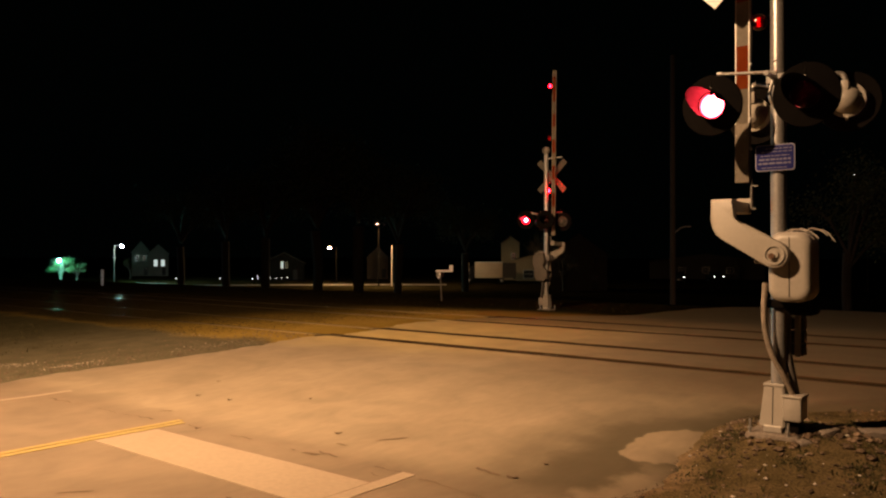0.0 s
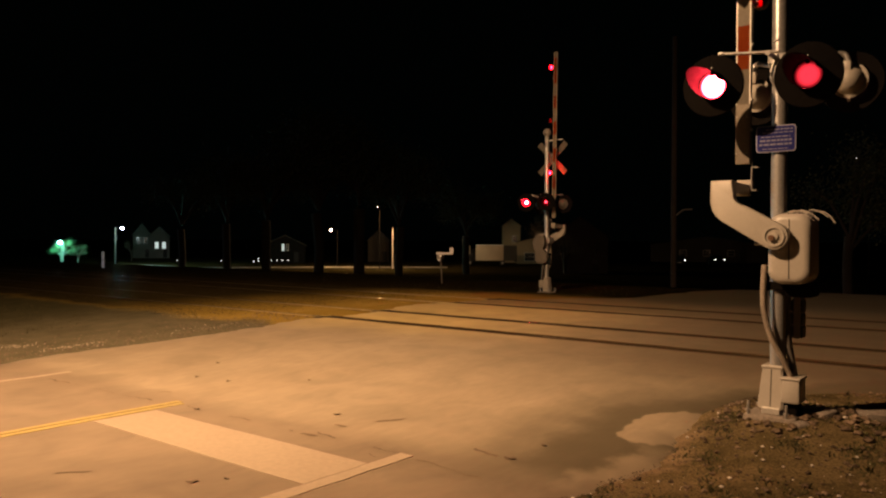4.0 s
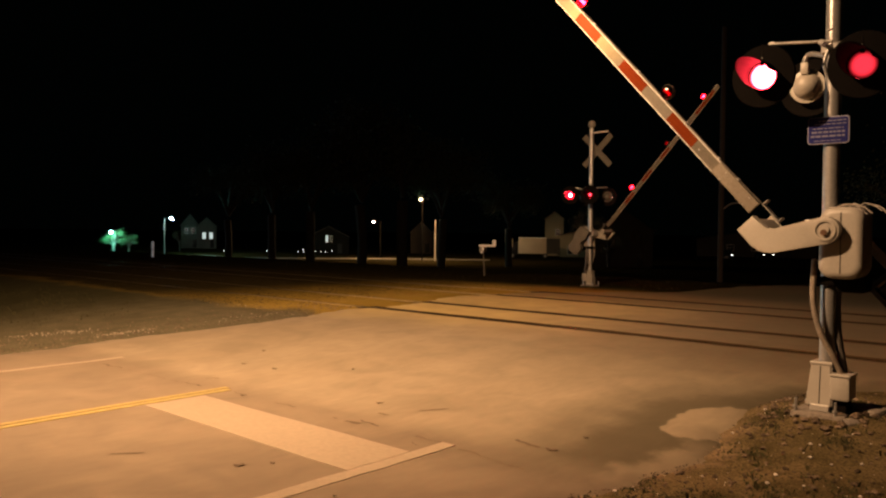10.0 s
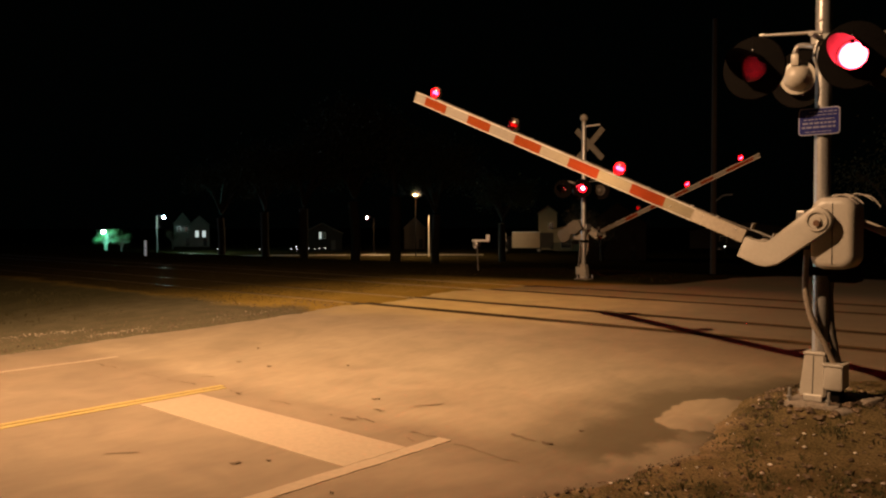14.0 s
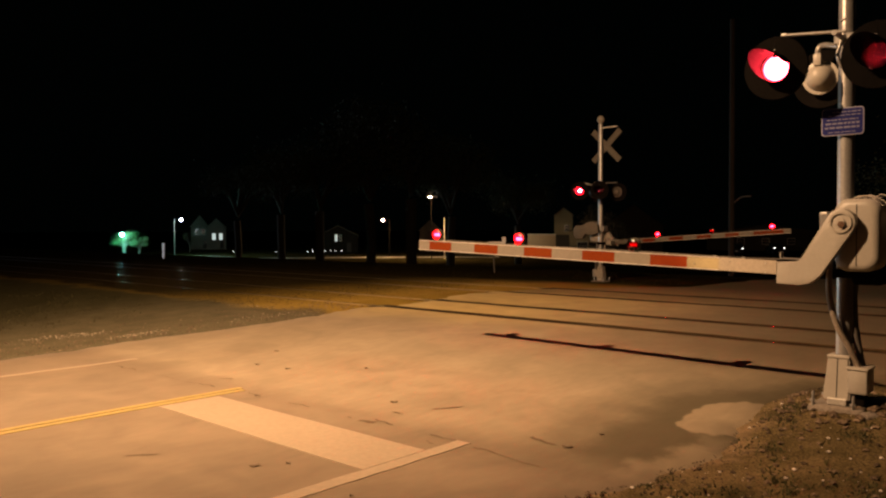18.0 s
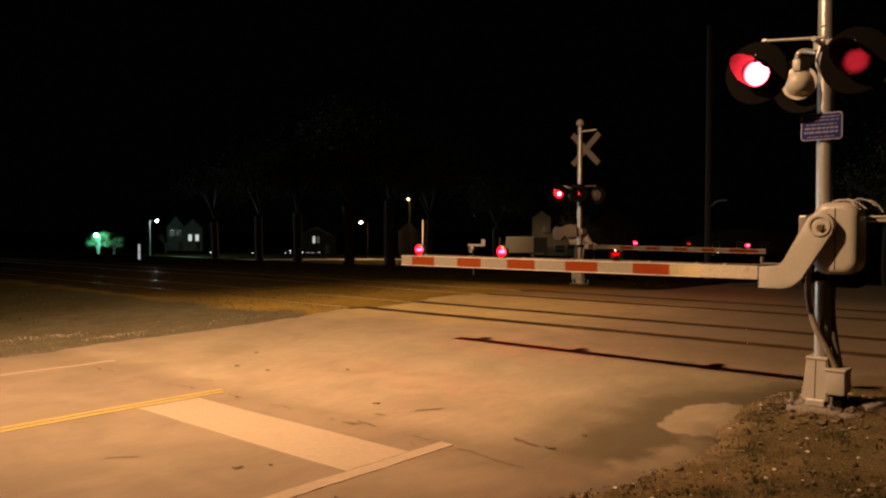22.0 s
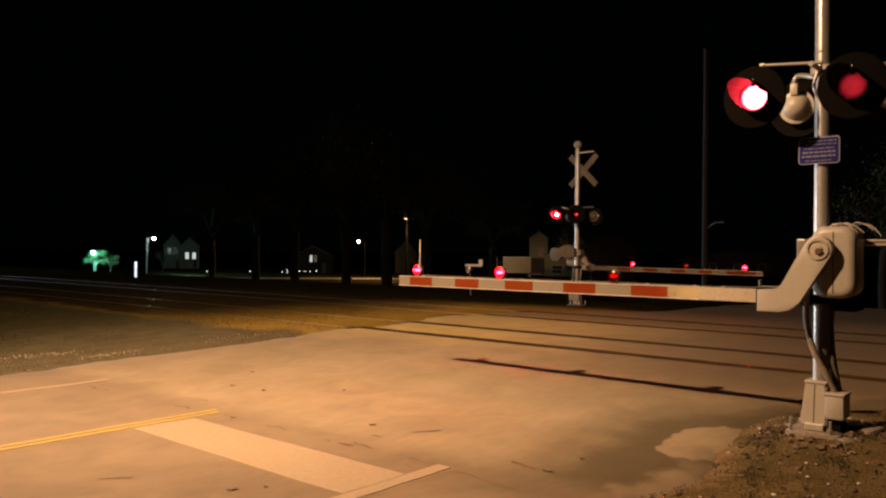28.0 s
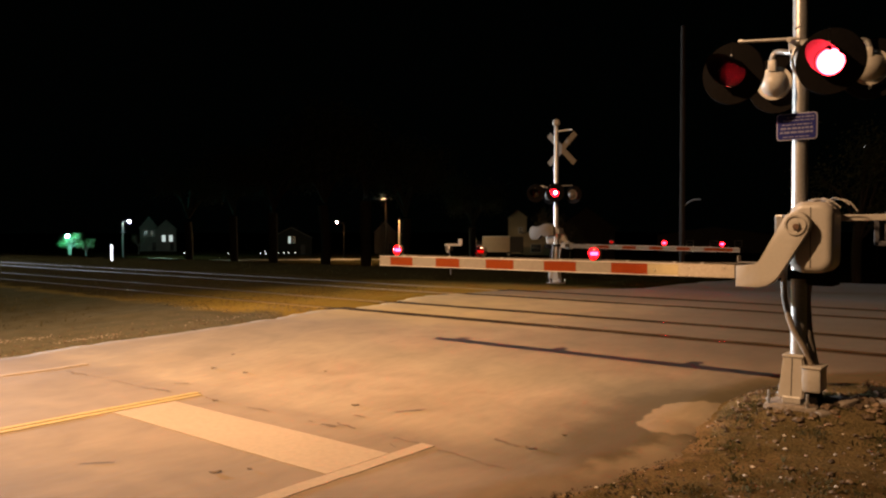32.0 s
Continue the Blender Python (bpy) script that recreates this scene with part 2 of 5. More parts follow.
def dimmed_ground(m, verge, turf_dim):
    """Earth, grass and gravel tones beside the road, with the lamp's falloff put into their darkening."""
    n, link = m.node_tree.nodes, m.node_tree.links.new
    b = n["Principled BSDF"]
    src = b.inputs["Base Color"].links[0].from_socket
    co, sep, no = n.new("ShaderNodeTexCoord"), n.new("ShaderNodeSeparateXYZ"), n.new("ShaderNodeTexNoise")
    no.inputs["Scale"].default_value, no.inputs["Detail"].default_value = 0.7, 6
    link(co.outputs["Object"], sep.inputs[0])
    link(co.outputs["Object"], no.inputs["Vector"])
    masks = []
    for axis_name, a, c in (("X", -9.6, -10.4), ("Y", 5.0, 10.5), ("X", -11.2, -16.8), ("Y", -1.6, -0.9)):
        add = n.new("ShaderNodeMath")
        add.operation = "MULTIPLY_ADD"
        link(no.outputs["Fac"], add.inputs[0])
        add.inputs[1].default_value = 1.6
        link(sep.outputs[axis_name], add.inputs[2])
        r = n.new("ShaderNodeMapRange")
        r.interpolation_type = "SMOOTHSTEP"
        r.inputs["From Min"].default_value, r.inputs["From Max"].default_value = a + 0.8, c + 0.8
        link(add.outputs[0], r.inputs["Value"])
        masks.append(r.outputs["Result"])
    # Trodden grey-brown earth on the verge.
    even, earth = n.new("ShaderNodeMath"), n.new("ShaderNodeMix")
    even.operation = "MULTIPLY"
    even.inputs[1].default_value = 0.6
    link(masks[0], even.inputs[0])
    earth.data_type = "RGBA"
    link(even.outputs[0], earth.inputs["Factor"])
    link(src, earth.inputs["A"])
    earth.inputs["B"].default_value = (0.185, 0.128, 0.062, 1)
    src = earth.outputs["Result"]
    # Darkens away from the road: fading lamp light put into the soil's colour.
    left_dim = n.new("ShaderNodeMix")
    left_dim.data_type, left_dim.blend_type = "RGBA", "MULTIPLY"
    link(masks[2], left_dim.inputs["Factor"])
    link(src, left_dim.inputs["A"])
    left_dim.inputs["B"].default_value = (0.42, 0.44, 0.36, 1)
    src = left_dim.outputs["Result"]
    # Dark track bed away from the road, where the lamp's falloff is painted in.
    dimmed = n.new("ShaderNodeMath")
    dimmed.operation = "MULTIPLY"
    link(masks[2], dimmed.inputs[0])
    link(masks[3], dimmed.inputs[1])
    # Verge earth tone, then grass beyond the tracks, darkened for the lamp's reach.
    for mask, by in ((masks[0], verge), (masks[1], turf_dim)):
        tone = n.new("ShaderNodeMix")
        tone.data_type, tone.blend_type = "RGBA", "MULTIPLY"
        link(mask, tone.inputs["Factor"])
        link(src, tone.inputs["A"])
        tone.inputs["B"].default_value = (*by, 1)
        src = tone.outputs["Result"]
    # Golden-brown gravel spilled round the rails beside the road.
    near = n.new("ShaderNodeMath")
    near.operation = "SUBTRACT"
    near.use_clamp = True
    link(masks[3], near.inputs[0])
    link(masks[1], near.inputs[1])
    spill = n.new("ShaderNodeMix")
    spill.data_type = "RGBA"
    link(near.outputs[0], spill.inputs["Factor"])
    link(src, spill.inputs["A"])
    spill.inputs["B"].default_value = (0.30, 0.202, 0.042, 1)
    bed_dim = n.new("ShaderNodeMix")
    bed_dim.data_type = "RGBA"
    link(dimmed.outputs[0], bed_dim.inputs["Factor"])
    link(spill.outputs["Result"], bed_dim.inputs["A"])
    bed_dim.inputs["B"].default_value = (0.030, 0.022, 0.008, 1)
    link(bed_dim.outputs["Result"], b.inputs["Base Color"])


dimmed_ground(SOIL, (0.76, 0.94, 1.2), (0.17, 0.19, 0.10))


def sandy_edge(m, sand):
    """Sand washed over the soil along the road's right side, broken up by weeds."""
    n, link = m.node_tree.nodes, m.node_tree.links.new
    b = n["Principled BSDF"]
    src = b.inputs["Base Color"].links[0].from_socket
    co, sep, no = n.new("ShaderNodeTexCoord"), n.new("ShaderNodeSeparateXYZ"), n.new("ShaderNodeTexNoise")
    no.inputs["Scale"].default_value, no.inputs["Detail"].default_value = 2.6, 7
    link(co.outputs["Object"], sep.inputs[0])
    link(co.outputs["Object"], no.inputs["Vector"])
    lean, wave = n.new("ShaderNodeMath"), n.new("ShaderNodeMath")
    lean.operation = wave.operation = "MULTIPLY_ADD"
    link(sep.outputs["Y"], lean.inputs[0])
    lean.inputs[1].default_value = -0.16
    link(sep.outputs["X"], lean.inputs[2])
    link(no.outputs["Fac"], wave.inputs[0])
    wave.inputs[1].default_value = 1.5
    link(lean.outputs[0], wave.inputs[2])
    out = None
    for socket, a, c in ((wave.outputs[0], -0.55, -0.95), (sep.outputs["X"], -4.0, -3.2), (sep.outputs["Y"], -3.2, -4.2)):
        r = n.new("ShaderNodeMapRange")
        r.interpolation_type = "SMOOTHSTEP"
        r.inputs["From Min"].default_value, r.inputs["From Max"].default_value = a, c
        link(socket, r.inputs["Value"])
        if out is None:
            out = r.outputs["Result"]
        else:
            both = n.new("ShaderNodeMath")
            both.operation = "MULTIPLY"
            link(out, both.inputs[0])
            link(r.outputs["Result"], both.inputs[1])
            out = both.outputs[0]
    mix = n.new("ShaderNodeMix")
    mix.data_type = "RGBA"
    link(out, mix.inputs["Factor"])
    link(src, mix.inputs["A"])
    mix.inputs["B"].default_value = (*sand, 1)
    link(mix.outputs["Result"], b.inputs["Base Color"])


sandy_edge(SOIL, (0.25, 0.17, 0.10))
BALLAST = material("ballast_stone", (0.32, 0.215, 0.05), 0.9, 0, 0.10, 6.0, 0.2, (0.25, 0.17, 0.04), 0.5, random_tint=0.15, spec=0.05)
STONE = material("pale_gravel", (0.25, 0.18, 0.122), 0.9, 0, 0.25, 6.0, 0.3, (0.085, 0.06, 0.04), 0.5, random_tint=0.8, spec=0.05)
WHITE_PAINT = material("road_white", (0.305, 0.238, 0.162), 0.75, 0, 0.05, 3, 0.1, (0.27, 0.208, 0.14), 0.8)
YELLOW_PAINT = material("road_yellow", (0.33, 0.25, 0.072), 0.75, 0, 0.08, 3, 0.1, (0.27, 0.198, 0.068), 0.8)
RAIL_STEEL = material("rail_steel", (0.70, 0.62, 0.50), 0.13, 1.0, 0.1, 4, 0.0, (0.55, 0.48, 0.38), 0.5, (0.2, 3, 1))
rough_in = RAIL_STEEL.node_tree.nodes["Principled BSDF"].inputs["Roughness"]
RAIL_STEEL.node_tree.links.remove(rough_in.links[0])
rough_in.default_value = 0.085
RAIL_WORN = material("worn_rail_flank", (0.36, 0.26, 0.105), 0.55, 0.2, 0.1, 4, 0.0, (0.29, 0.20, 0.08), 0.5, (0.2, 3, 1))


def darkened_along(m, x_old, x_new, dark_tone):
    """Mixes the flanks from a dark tone to their own colour along the track."""
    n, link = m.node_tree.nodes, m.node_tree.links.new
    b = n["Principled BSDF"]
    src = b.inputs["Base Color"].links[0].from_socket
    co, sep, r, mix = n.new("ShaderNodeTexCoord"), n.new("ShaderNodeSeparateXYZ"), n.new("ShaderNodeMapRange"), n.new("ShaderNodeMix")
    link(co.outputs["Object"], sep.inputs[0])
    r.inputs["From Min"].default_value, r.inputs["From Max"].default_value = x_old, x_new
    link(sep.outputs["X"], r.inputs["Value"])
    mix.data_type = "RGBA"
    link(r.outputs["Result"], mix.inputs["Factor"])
    mix.inputs["A"].default_value = (*dark_tone, 1)
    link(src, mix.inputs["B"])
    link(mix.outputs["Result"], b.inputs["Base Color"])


darkened_along(RAIL_WORN, -15.0, -12.0, (0.035, 0.024, 0.010))
darkened_along(RAIL_WORN, -10.2, -10.7, (0.030, 0.020, 0.010))
RAIL_SIDE = material("rusty_rail_side", (0.05, 0.034, 0.012), 0.8, 0.1, 0.15, 4, 0.1, (0.035, 0.023, 0.008), 0.5, (0.2, 3, 1))
# Darker copy of the ballast stone: the lamp's falloff put into its colour.
DARK_BALLAST = material("dimmed_ballast_stone", (0.045, 0.035, 0.016), 0.9, 0, 0.2, 6.0, 0.2, (0.03, 0.024, 0.011), 0.5, random_tint=0.3, spec=0.05)
DULL_SIDING = material("dull_siding", (0.125, 0.12, 0.105), 0.85, 0, 0.2, 1.0, 0.05, (0.08, 0.077, 0.068), 0.5)
# Darker lamp case for the far gate, with its weak light put into the colour.
DIM_CASE = material("dim_lamp_case", (0.10, 0.085, 0.07), 0.6, 0.2, 0.2, 6, 0.05)
DULL_METAL = material("bare_sign_back", (0.14, 0.122, 0.10), 0.7, 0.2, 0.1, 4, 0.02)
LEAF_DRY = material("dry_leaf", (0.12, 0.08, 0.045), 0.9, 0, 0.2, 5, 0.1, random_tint=0.4)
FADED_RIM = material("sign_faded_rim", (0.28, 0.28, 0.38), 0.5, 0, 0.1, 8, 0.02)
FADED_TEXT = material("sign_faded_letters", (0.17, 0.17, 0.26), 0.6, 0, 0.1, 8, 0.02, spec=0.1)
RUST = material("rusty_rail_web", (0.13, 0.07, 0.04), 0.85, 0.3, 0.2, 5, 0.3)
DARK_GROOVE = material("dirty_flangeway", (0.070, 0.045, 0.020), 0.95, 0, 0.2, 5, 0.3, spec=0.05)
GREY_PAINT = material("cream_grey_enamel", (0.36, 0.33, 0.28), 0.42, 0.0, 0.025, 5, 0.015, (0.30, 0.27, 0.23), 0.6)
# Darker copy of the grey enamel: weaker light at the far gate painted in.
FAR_PAINT = material("dimmed_enamel", (0.30, 0.27, 0.225), 0.55, 0.0, 0.1, 5, 0.04, (0.23, 0.205, 0.17), 0.6)
GALV = material("galvanised_pipe", (0.38, 0.365, 0.345), 0.34, 0.55, 0.08, 6, 0.05, (0.28, 0.27, 0.255), 0.6)
BLACK_PAINT = material("flat_black_paint", (0.0055, 0.0045, 0.0038), 0.85, 0, 0.15, 6, 0.05, spec=0.04)
GREY_HOSE = material("grey_conduit", (0.28, 0.225, 0.17), 0.6, 0, 0.2, 10, 0.2)
BLACK_RUBBER = material("black_conduit", (0.10, 0.085, 0.07), 0.55, 0, 0.2, 10, 0.2)
ARM_WHITE = material("arm_white_sheeting", (0.152, 0.136, 0.115), 0.33, 0, 0.06, 6, 0.03, (0.132, 0.118, 0.10), 0.6)
ARM_RED = material("arm_red_sheeting", (0.125, 0.029, 0.007), 0.33, 0, 0.06, 6, 0.03, (0.105, 0.018, 0.005), 0.6)
ARM_METAL = material("arm_aluminium", (0.50, 0.47, 0.42), 0.42, 0.5, 0.08, 6, 0.04)
ARM_AGED = material("arm_aged_sheeting", (0.12, 0.106, 0.088), 0.33, 0, 0.1, 6, 0.03, (0.085, 0.076, 0.063), 0.6)
ARM_ROOT = material("arm_bare_aluminium", (0.22, 0.195, 0.165), 0.6, 0.6, 0.08, 6, 0.03, (0.19, 0.165, 0.14), 0.6)
for sheeting in (ARM_WHITE, ARM_RED, ARM_AGED, ARM_ROOT):
    # Ribbed sheeting and brushed metal: the gloss spreads across the arm.
    n, link = sheeting.node_tree.nodes, sheeting.node_tree.links.new
    b = n["Principled BSDF"]
    b.inputs["Anisotropic"].default_value = 0.7 if sheeting is ARM_ROOT else 0.92
    b.inputs["Specular IOR Level"].default_value = 1.0 if sheeting in (ARM_AGED, ARM_ROOT) else 0.4
    b.inputs["Specular Tint"].default_value = (1.0, 0.10, 0.015, 1) if sheeting is ARM_RED else (1.0, 0.80, 0.35, 1)
    across, turned = n.new("ShaderNodeCombineXYZ"), n.new("ShaderNodeVectorTransform")
    across.inputs["Z"].default_value = 1.0
    turned.vector_type, turned.convert_from, turned.convert_to = "VECTOR", "OBJECT", "WORLD"
    link(across.outputs[0], turned.inputs[0])
    link(turned.outputs[0], b.inputs["Tangent"])
SIGN_BLUE = material("sign_blue", (0.012, 0.014, 0.115), 0.6, 0, 0.08, 8, 0.02, spec=0.12)
SIGN_WHITE = material("sign_white", (0.75, 0.74, 0.72), 0.45, 0, 0.05, 8, 0.02)
CONCRETE = material("foundation_concrete", (0.20, 0.165, 0.13), 0.9, 0, 0.15, 5, 0.35, (0.15, 0.125, 0.10), 0.5)
BARK = material("tree_bark", (0.045, 0.034, 0.025), 0.95, 0, 0.25, 4, 0.6, stretch=(1, 1, 0.3))
DARK_LEAF = material("dark_night_leaves", (0.055, 0.062, 0.026), 0.9, 0, 0.2, 3, 0.0, (0.035, 0.042, 0.018), 0.5, random_tint=0.4)
LEAF = material("night_leaves", (0.06, 0.085, 0.03), 0.7, 0, 0.2, 3, 0.0, (0.04, 0.06, 0.02), 0.5, random_tint=0.5)
# Leaves tinted tan: the amber lamp light on them put into their colour.
SCRUB = material("dull_tan_leaves", (0.16, 0.11, 0.06), 0.9, 0, 0.2, 3, 0.0, (0.11, 0.075, 0.04), 0.5, random_tint=0.5)
TUFT = material("olive_tuft", (0.085, 0.078, 0.022), 0.9, 0, 0.2, 3, 0.0, (0.05, 0.045, 0.015), 0.5, random_tint=0.5)
EDGING = material("pale_edging", (0.40, 0.33, 0.255), 0.9, 0, 0.1, 6, 0.1, (0.28, 0.225, 0.17), 0.5, random_tint=0.4, spec=0.05)
CHIP = material("pale_chip", (0.62, 0.55, 0.48), 0.8, 0, 0.1, 6, 0.1, (0.45, 0.39, 0.33), 0.5, random_tint=0.4)
GRASS = material("dry_grass", (0.042, 0.036, 0.014), 0.9, 0, 0.2, 3, 0.0, (0.055, 0.048, 0.019), 0.5, random_tint=0.5, spec=0.05)
POLE_WOOD = material("utility_pole_wood", (0.028, 0.02, 0.014), 0.9, 0, 0.2, 4, 0.3, stretch=(1, 1, 0.2))
SIDING = material("pale_siding", (0.55, 0.54, 0.50), 0.8, 0, 0.08, 1.0, 0.05, (0.45, 0.44, 0.41), 0.5)
DARK_SIDING = material("dark_siding", (0.06, 0.047, 0.038), 0.85, 0, 0.1, 1.0, 0.05, (0.04, 0.031, 0.026), 0.5)
NIGHT_SIDING = material("brown_black_siding", (0.006, 0.005, 0.004), 0.9, 0, 0.1, 1.0, 0.05, spec=0.1)
ROOFING = material("dark_shingle", (0.026, 0.023, 0.02), 0.9, 0, 0.2, 3, 0.2)
GLASS_DARK = material("dark_window_glass", (0.02, 0.022, 0.025), 0.08, 0, 0.02, 3, 0.0)
TRAILER = material("trailer_cream", (0.66, 0.52, 0.38), 0.6, 0, 0.05, 1.0, 0.02, (0.58, 0.45, 0.33), 0.5)
TAN_SIDING = material("tan_siding", (0.34, 0.245, 0.15), 0.8, 0, 0.1, 1.0, 0.05, (0.25, 0.18, 0.11), 0.5)
CAR_PAINT = material("dark_car_paint", (0.03, 0.03, 0.035), 0.2, 0.3, 0.03, 2, 0.0)
TYRE = material("tyre_rubber", (0.02, 0.02, 0.02), 0.9, 0, 0.1, 5, 0.1)
LOCO_PAINT = material("locomotive_dark_paint", (0.05, 0.05, 0.06), 0.5, 0, 0.1, 1, 0.05)
RED_LENS = clear_glass("red_roundel", (0.95, 0.055, 0.11), 0.05, 0.15)


def lamp_glow(name, core, core_power, rim, rim_power, r0, r1):
    """A lamp whose bright middle fades to a dimmer rim."""
    m = bpy.data.materials.new(name)
    m.use_nodes = True
    n, link = m.node_tree.nodes, m.node_tree.links.new
    n.remove(n["Principled BSDF"])
    co, flat, far_off = n.new("ShaderNodeTexCoord"), n.new("ShaderNodeVectorMath"), n.new("ShaderNodeVectorMath")
    flat.operation, far_off.operation = "MULTIPLY", "LENGTH"
    flat.inputs[1].default_value = (1, 1, 0)
    link(co.outputs["Object"], flat.inputs[0])
    link(flat.outputs[0], far_off.inputs[0])
    r = n.new("ShaderNodeMapRange")
    r.interpolation_type = "SMOOTHSTEP"
    r.inputs["From Min"].default_value, r.inputs["From Max"].default_value = r0, r1
    link(far_off.outputs["Value"], r.inputs["Value"])
    a, b, x = n.new("ShaderNodeEmission"), n.new("ShaderNodeEmission"), n.new("ShaderNodeMixShader")
    a.inputs["Color"].default_value, a.inputs["Strength"].default_value = (*core, 1), core_power
    b.inputs["Color"].default_value, b.inputs["Strength"].default_value = (*rim, 1), rim_power
    link(r.outputs["Result"], x.inputs["Fac"])
    link(a.outputs[0], x.inputs[1])
    link(b.outputs[0], x.inputs[2])
    link(x.outputs[0], n["Material Output"].inputs["Surface"])
    return m


BULB = lamp_glow("red_lamp_filament", (1.0, 0.50, 0.42), 320.0, (1.0, 0.10, 0.14), 4.0, 0.055, 0.110)
FAR_BULB = lamp_glow("far_red_lamp_filament", (1.0, 0.50, 0.42), 3000.0, (1.0, 0.07, 0.10), 9.0, 0.0, 0.050)
ARM_BULB = glow("arm_lamp_filament", (1.0, 0.008, 0.014), 1600.0)
FILTER_ONE = clear_glass("dimming_filter", (0.006, 0.006, 0.006), 0.0)
FILTER_ARM = clear_glass("arm_dimming_filter", (0.0009, 0.0008, 0.0009), 0.0)
FILTER_TWO = clear_glass("dark_filter", (0.26, 0.26, 0.26), 0.0)
FILTER_THREE = clear_glass("darker_filter", (0.28, 0.28, 0.28), 0.0)
FILTER_COLD = clear_glass("cold_filter", (0.06, 0.06, 0.06), 0.0)


# ---- mesh helpers ----
def part(name, bm, mat, parent=None, label="", smooth=False, m=None):
    me = bpy.data.meshes.new(name)
    bmesh.ops.recalc_face_normals(bm, faces=bm.faces)
    bm.to_mesh(me)
    bm.free()
    if mat is not None:
        me.materials.append(mat)
    if smooth:
        me.polygons.foreach_set("use_smooth", [True] * len(me.polygons))
        me.set_sharp_from_angle(angle=radians(38))
    ob = new(name, me)
    ob.parent = parent
    if m is not None:
        ob.matrix_basis = m
    if label:
        ob["label"] = label
    return ob


def thing(name, m, label, category, group="", kind=""):
    ob = new(name)
    ob.empty_display_size = 0.1
    ob.matrix_basis = m
    return tagged(ob, label, category, group, kind)


def box(bm, x0, x1, y0, y1, z0, z1, bevel=0.0, seg=2):
    r = bmesh.ops.create_cube(bm, size=1, matrix=Matrix.Translation(((x0 + x1) / 2, (y0 + y1) / 2, (z0 + z1) / 2)) @ Matrix.Diagonal((x1 - x0, y1 - y0, z1 - z0, 1)))
    if bevel:
        es = {e for v in r["verts"] for e in v.link_edges}
        bmesh.ops.bevel(bm, geom=list(es), offset=bevel, segments=seg, affect="EDGES", profile=0.5)
    return bm


def rod(bm, p, q, r0, r1=None, seg=16):
    p, q = Vector(p), Vector(q)
    d = q - p
    m = Matrix.Translation((p + q) / 2) @ d.to_track_quat("Z", "Y").to_matrix().to_4x4()
    bmesh.ops.create_cone(bm, cap_ends=True, segments=seg, radius1=r0, radius2=r0 if r1 is None else r1, depth=d.length, matrix=m)
    return bm


def tube(bm, pts, r, seg=10):
    pts = [Vector(p) for p in pts]
    fine = []
    for i in range(len(pts) - 1):
        a, b = pts[max(i - 1, 0)], pts[min(i + 2, len(pts) - 1)]
        for k in range(6):
            s = k / 6
            p, q = pts[i], pts[i + 1]
            fine.append(0.5 * ((2 * p) + (q - a) * s + (2 * a - 5 * p + 4 * q - b) * s * s + (3 * p - a - 3 * q + b) * s ** 3))
    fine.append(pts[-1])
    rings = []
    for i, p in enumerate(fine):
        d = (fine[min(i + 1, len(fine) - 1)] - fine[max(i - 1, 0)]).normalized()
        u = d.orthogonal().normalized() if not rings else (last - d * last.dot(d)).normalized()
        last = u
        w = d.cross(u)
        rings.append([bm.verts.new(p + r * (math.cos(a) * u + math.sin(a) * w)) for a in (2 * math.pi * k / seg for k in range(seg))])
    for a, b in zip(rings, rings[1:]):
        for k in range(seg):
            bm.faces.new((a[k], a[(k + 1) % seg], b[(k + 1) % seg], b[k]))
    bm.faces.new(rings[0])
    bm.faces.new(rings[-1])
    return bm


def lathe(bm, profile, m, seg=28):
    """Turns a profile of (radius, height) about the z axis of m."""
    rings = []
    for r, h in profile:
        rings.append([bm.verts.new(m @ Vector((r * math.cos(2 * math.pi * k / seg), r * math.sin(2 * math.pi * k / seg), h))) for k in range(seg)] if r > 1e-5 else [bm.verts.new(m @ Vector((0, 0, h)))])
    for a, b in zip(rings, rings[1:]):
        for k in range(seg):
            f = [a[k % len(a)], a[(k + 1) % len(a)], b[(k + 1) % len(b)], b[k % len(b)]]
            f = list(dict.fromkeys(f))
            if len(f) > 2:
                bm.faces.new(f)
    return bm


def slab(bm, outline, y0, y1, bevel=0.0):
    """A plate whose outline lies in x and z, from y0 to y1."""
    a = [bm.verts.new((x, y0, z)) for x, z in outline]
    b = [bm.verts.new((x, y1, z)) for x, z in outline]
    front = bm.faces.new(a)
    back = bm.faces.new(b)
    n = len(a)
    for i in range(n):
        bm.faces.new((a[i], a[(i + 1) % n], b[(i + 1) % n], b[i]))
    if bevel:
        bmesh.ops.bevel(bm, geom=list(front.edges) + list(back.edges), offset=bevel, segments=2, affect="EDGES", profile=0.5)
    return bm


def rounded(x0, x1, z0, z1, r, n=5):
    pts = []
    for cx, cz, a0 in ((x1 - r, z1 - r, 0), (x0 + r, z1 - r, 90), (x0 + r, z0 + r, 180), (x1 - r, z0 + r, 270)):
        pts += [(cx + r * math.cos(radians(a0 + 90 * k / n)), cz + r * math.sin(radians(a0 + 90 * k / n))) for k in range(n + 1)]
    return pts


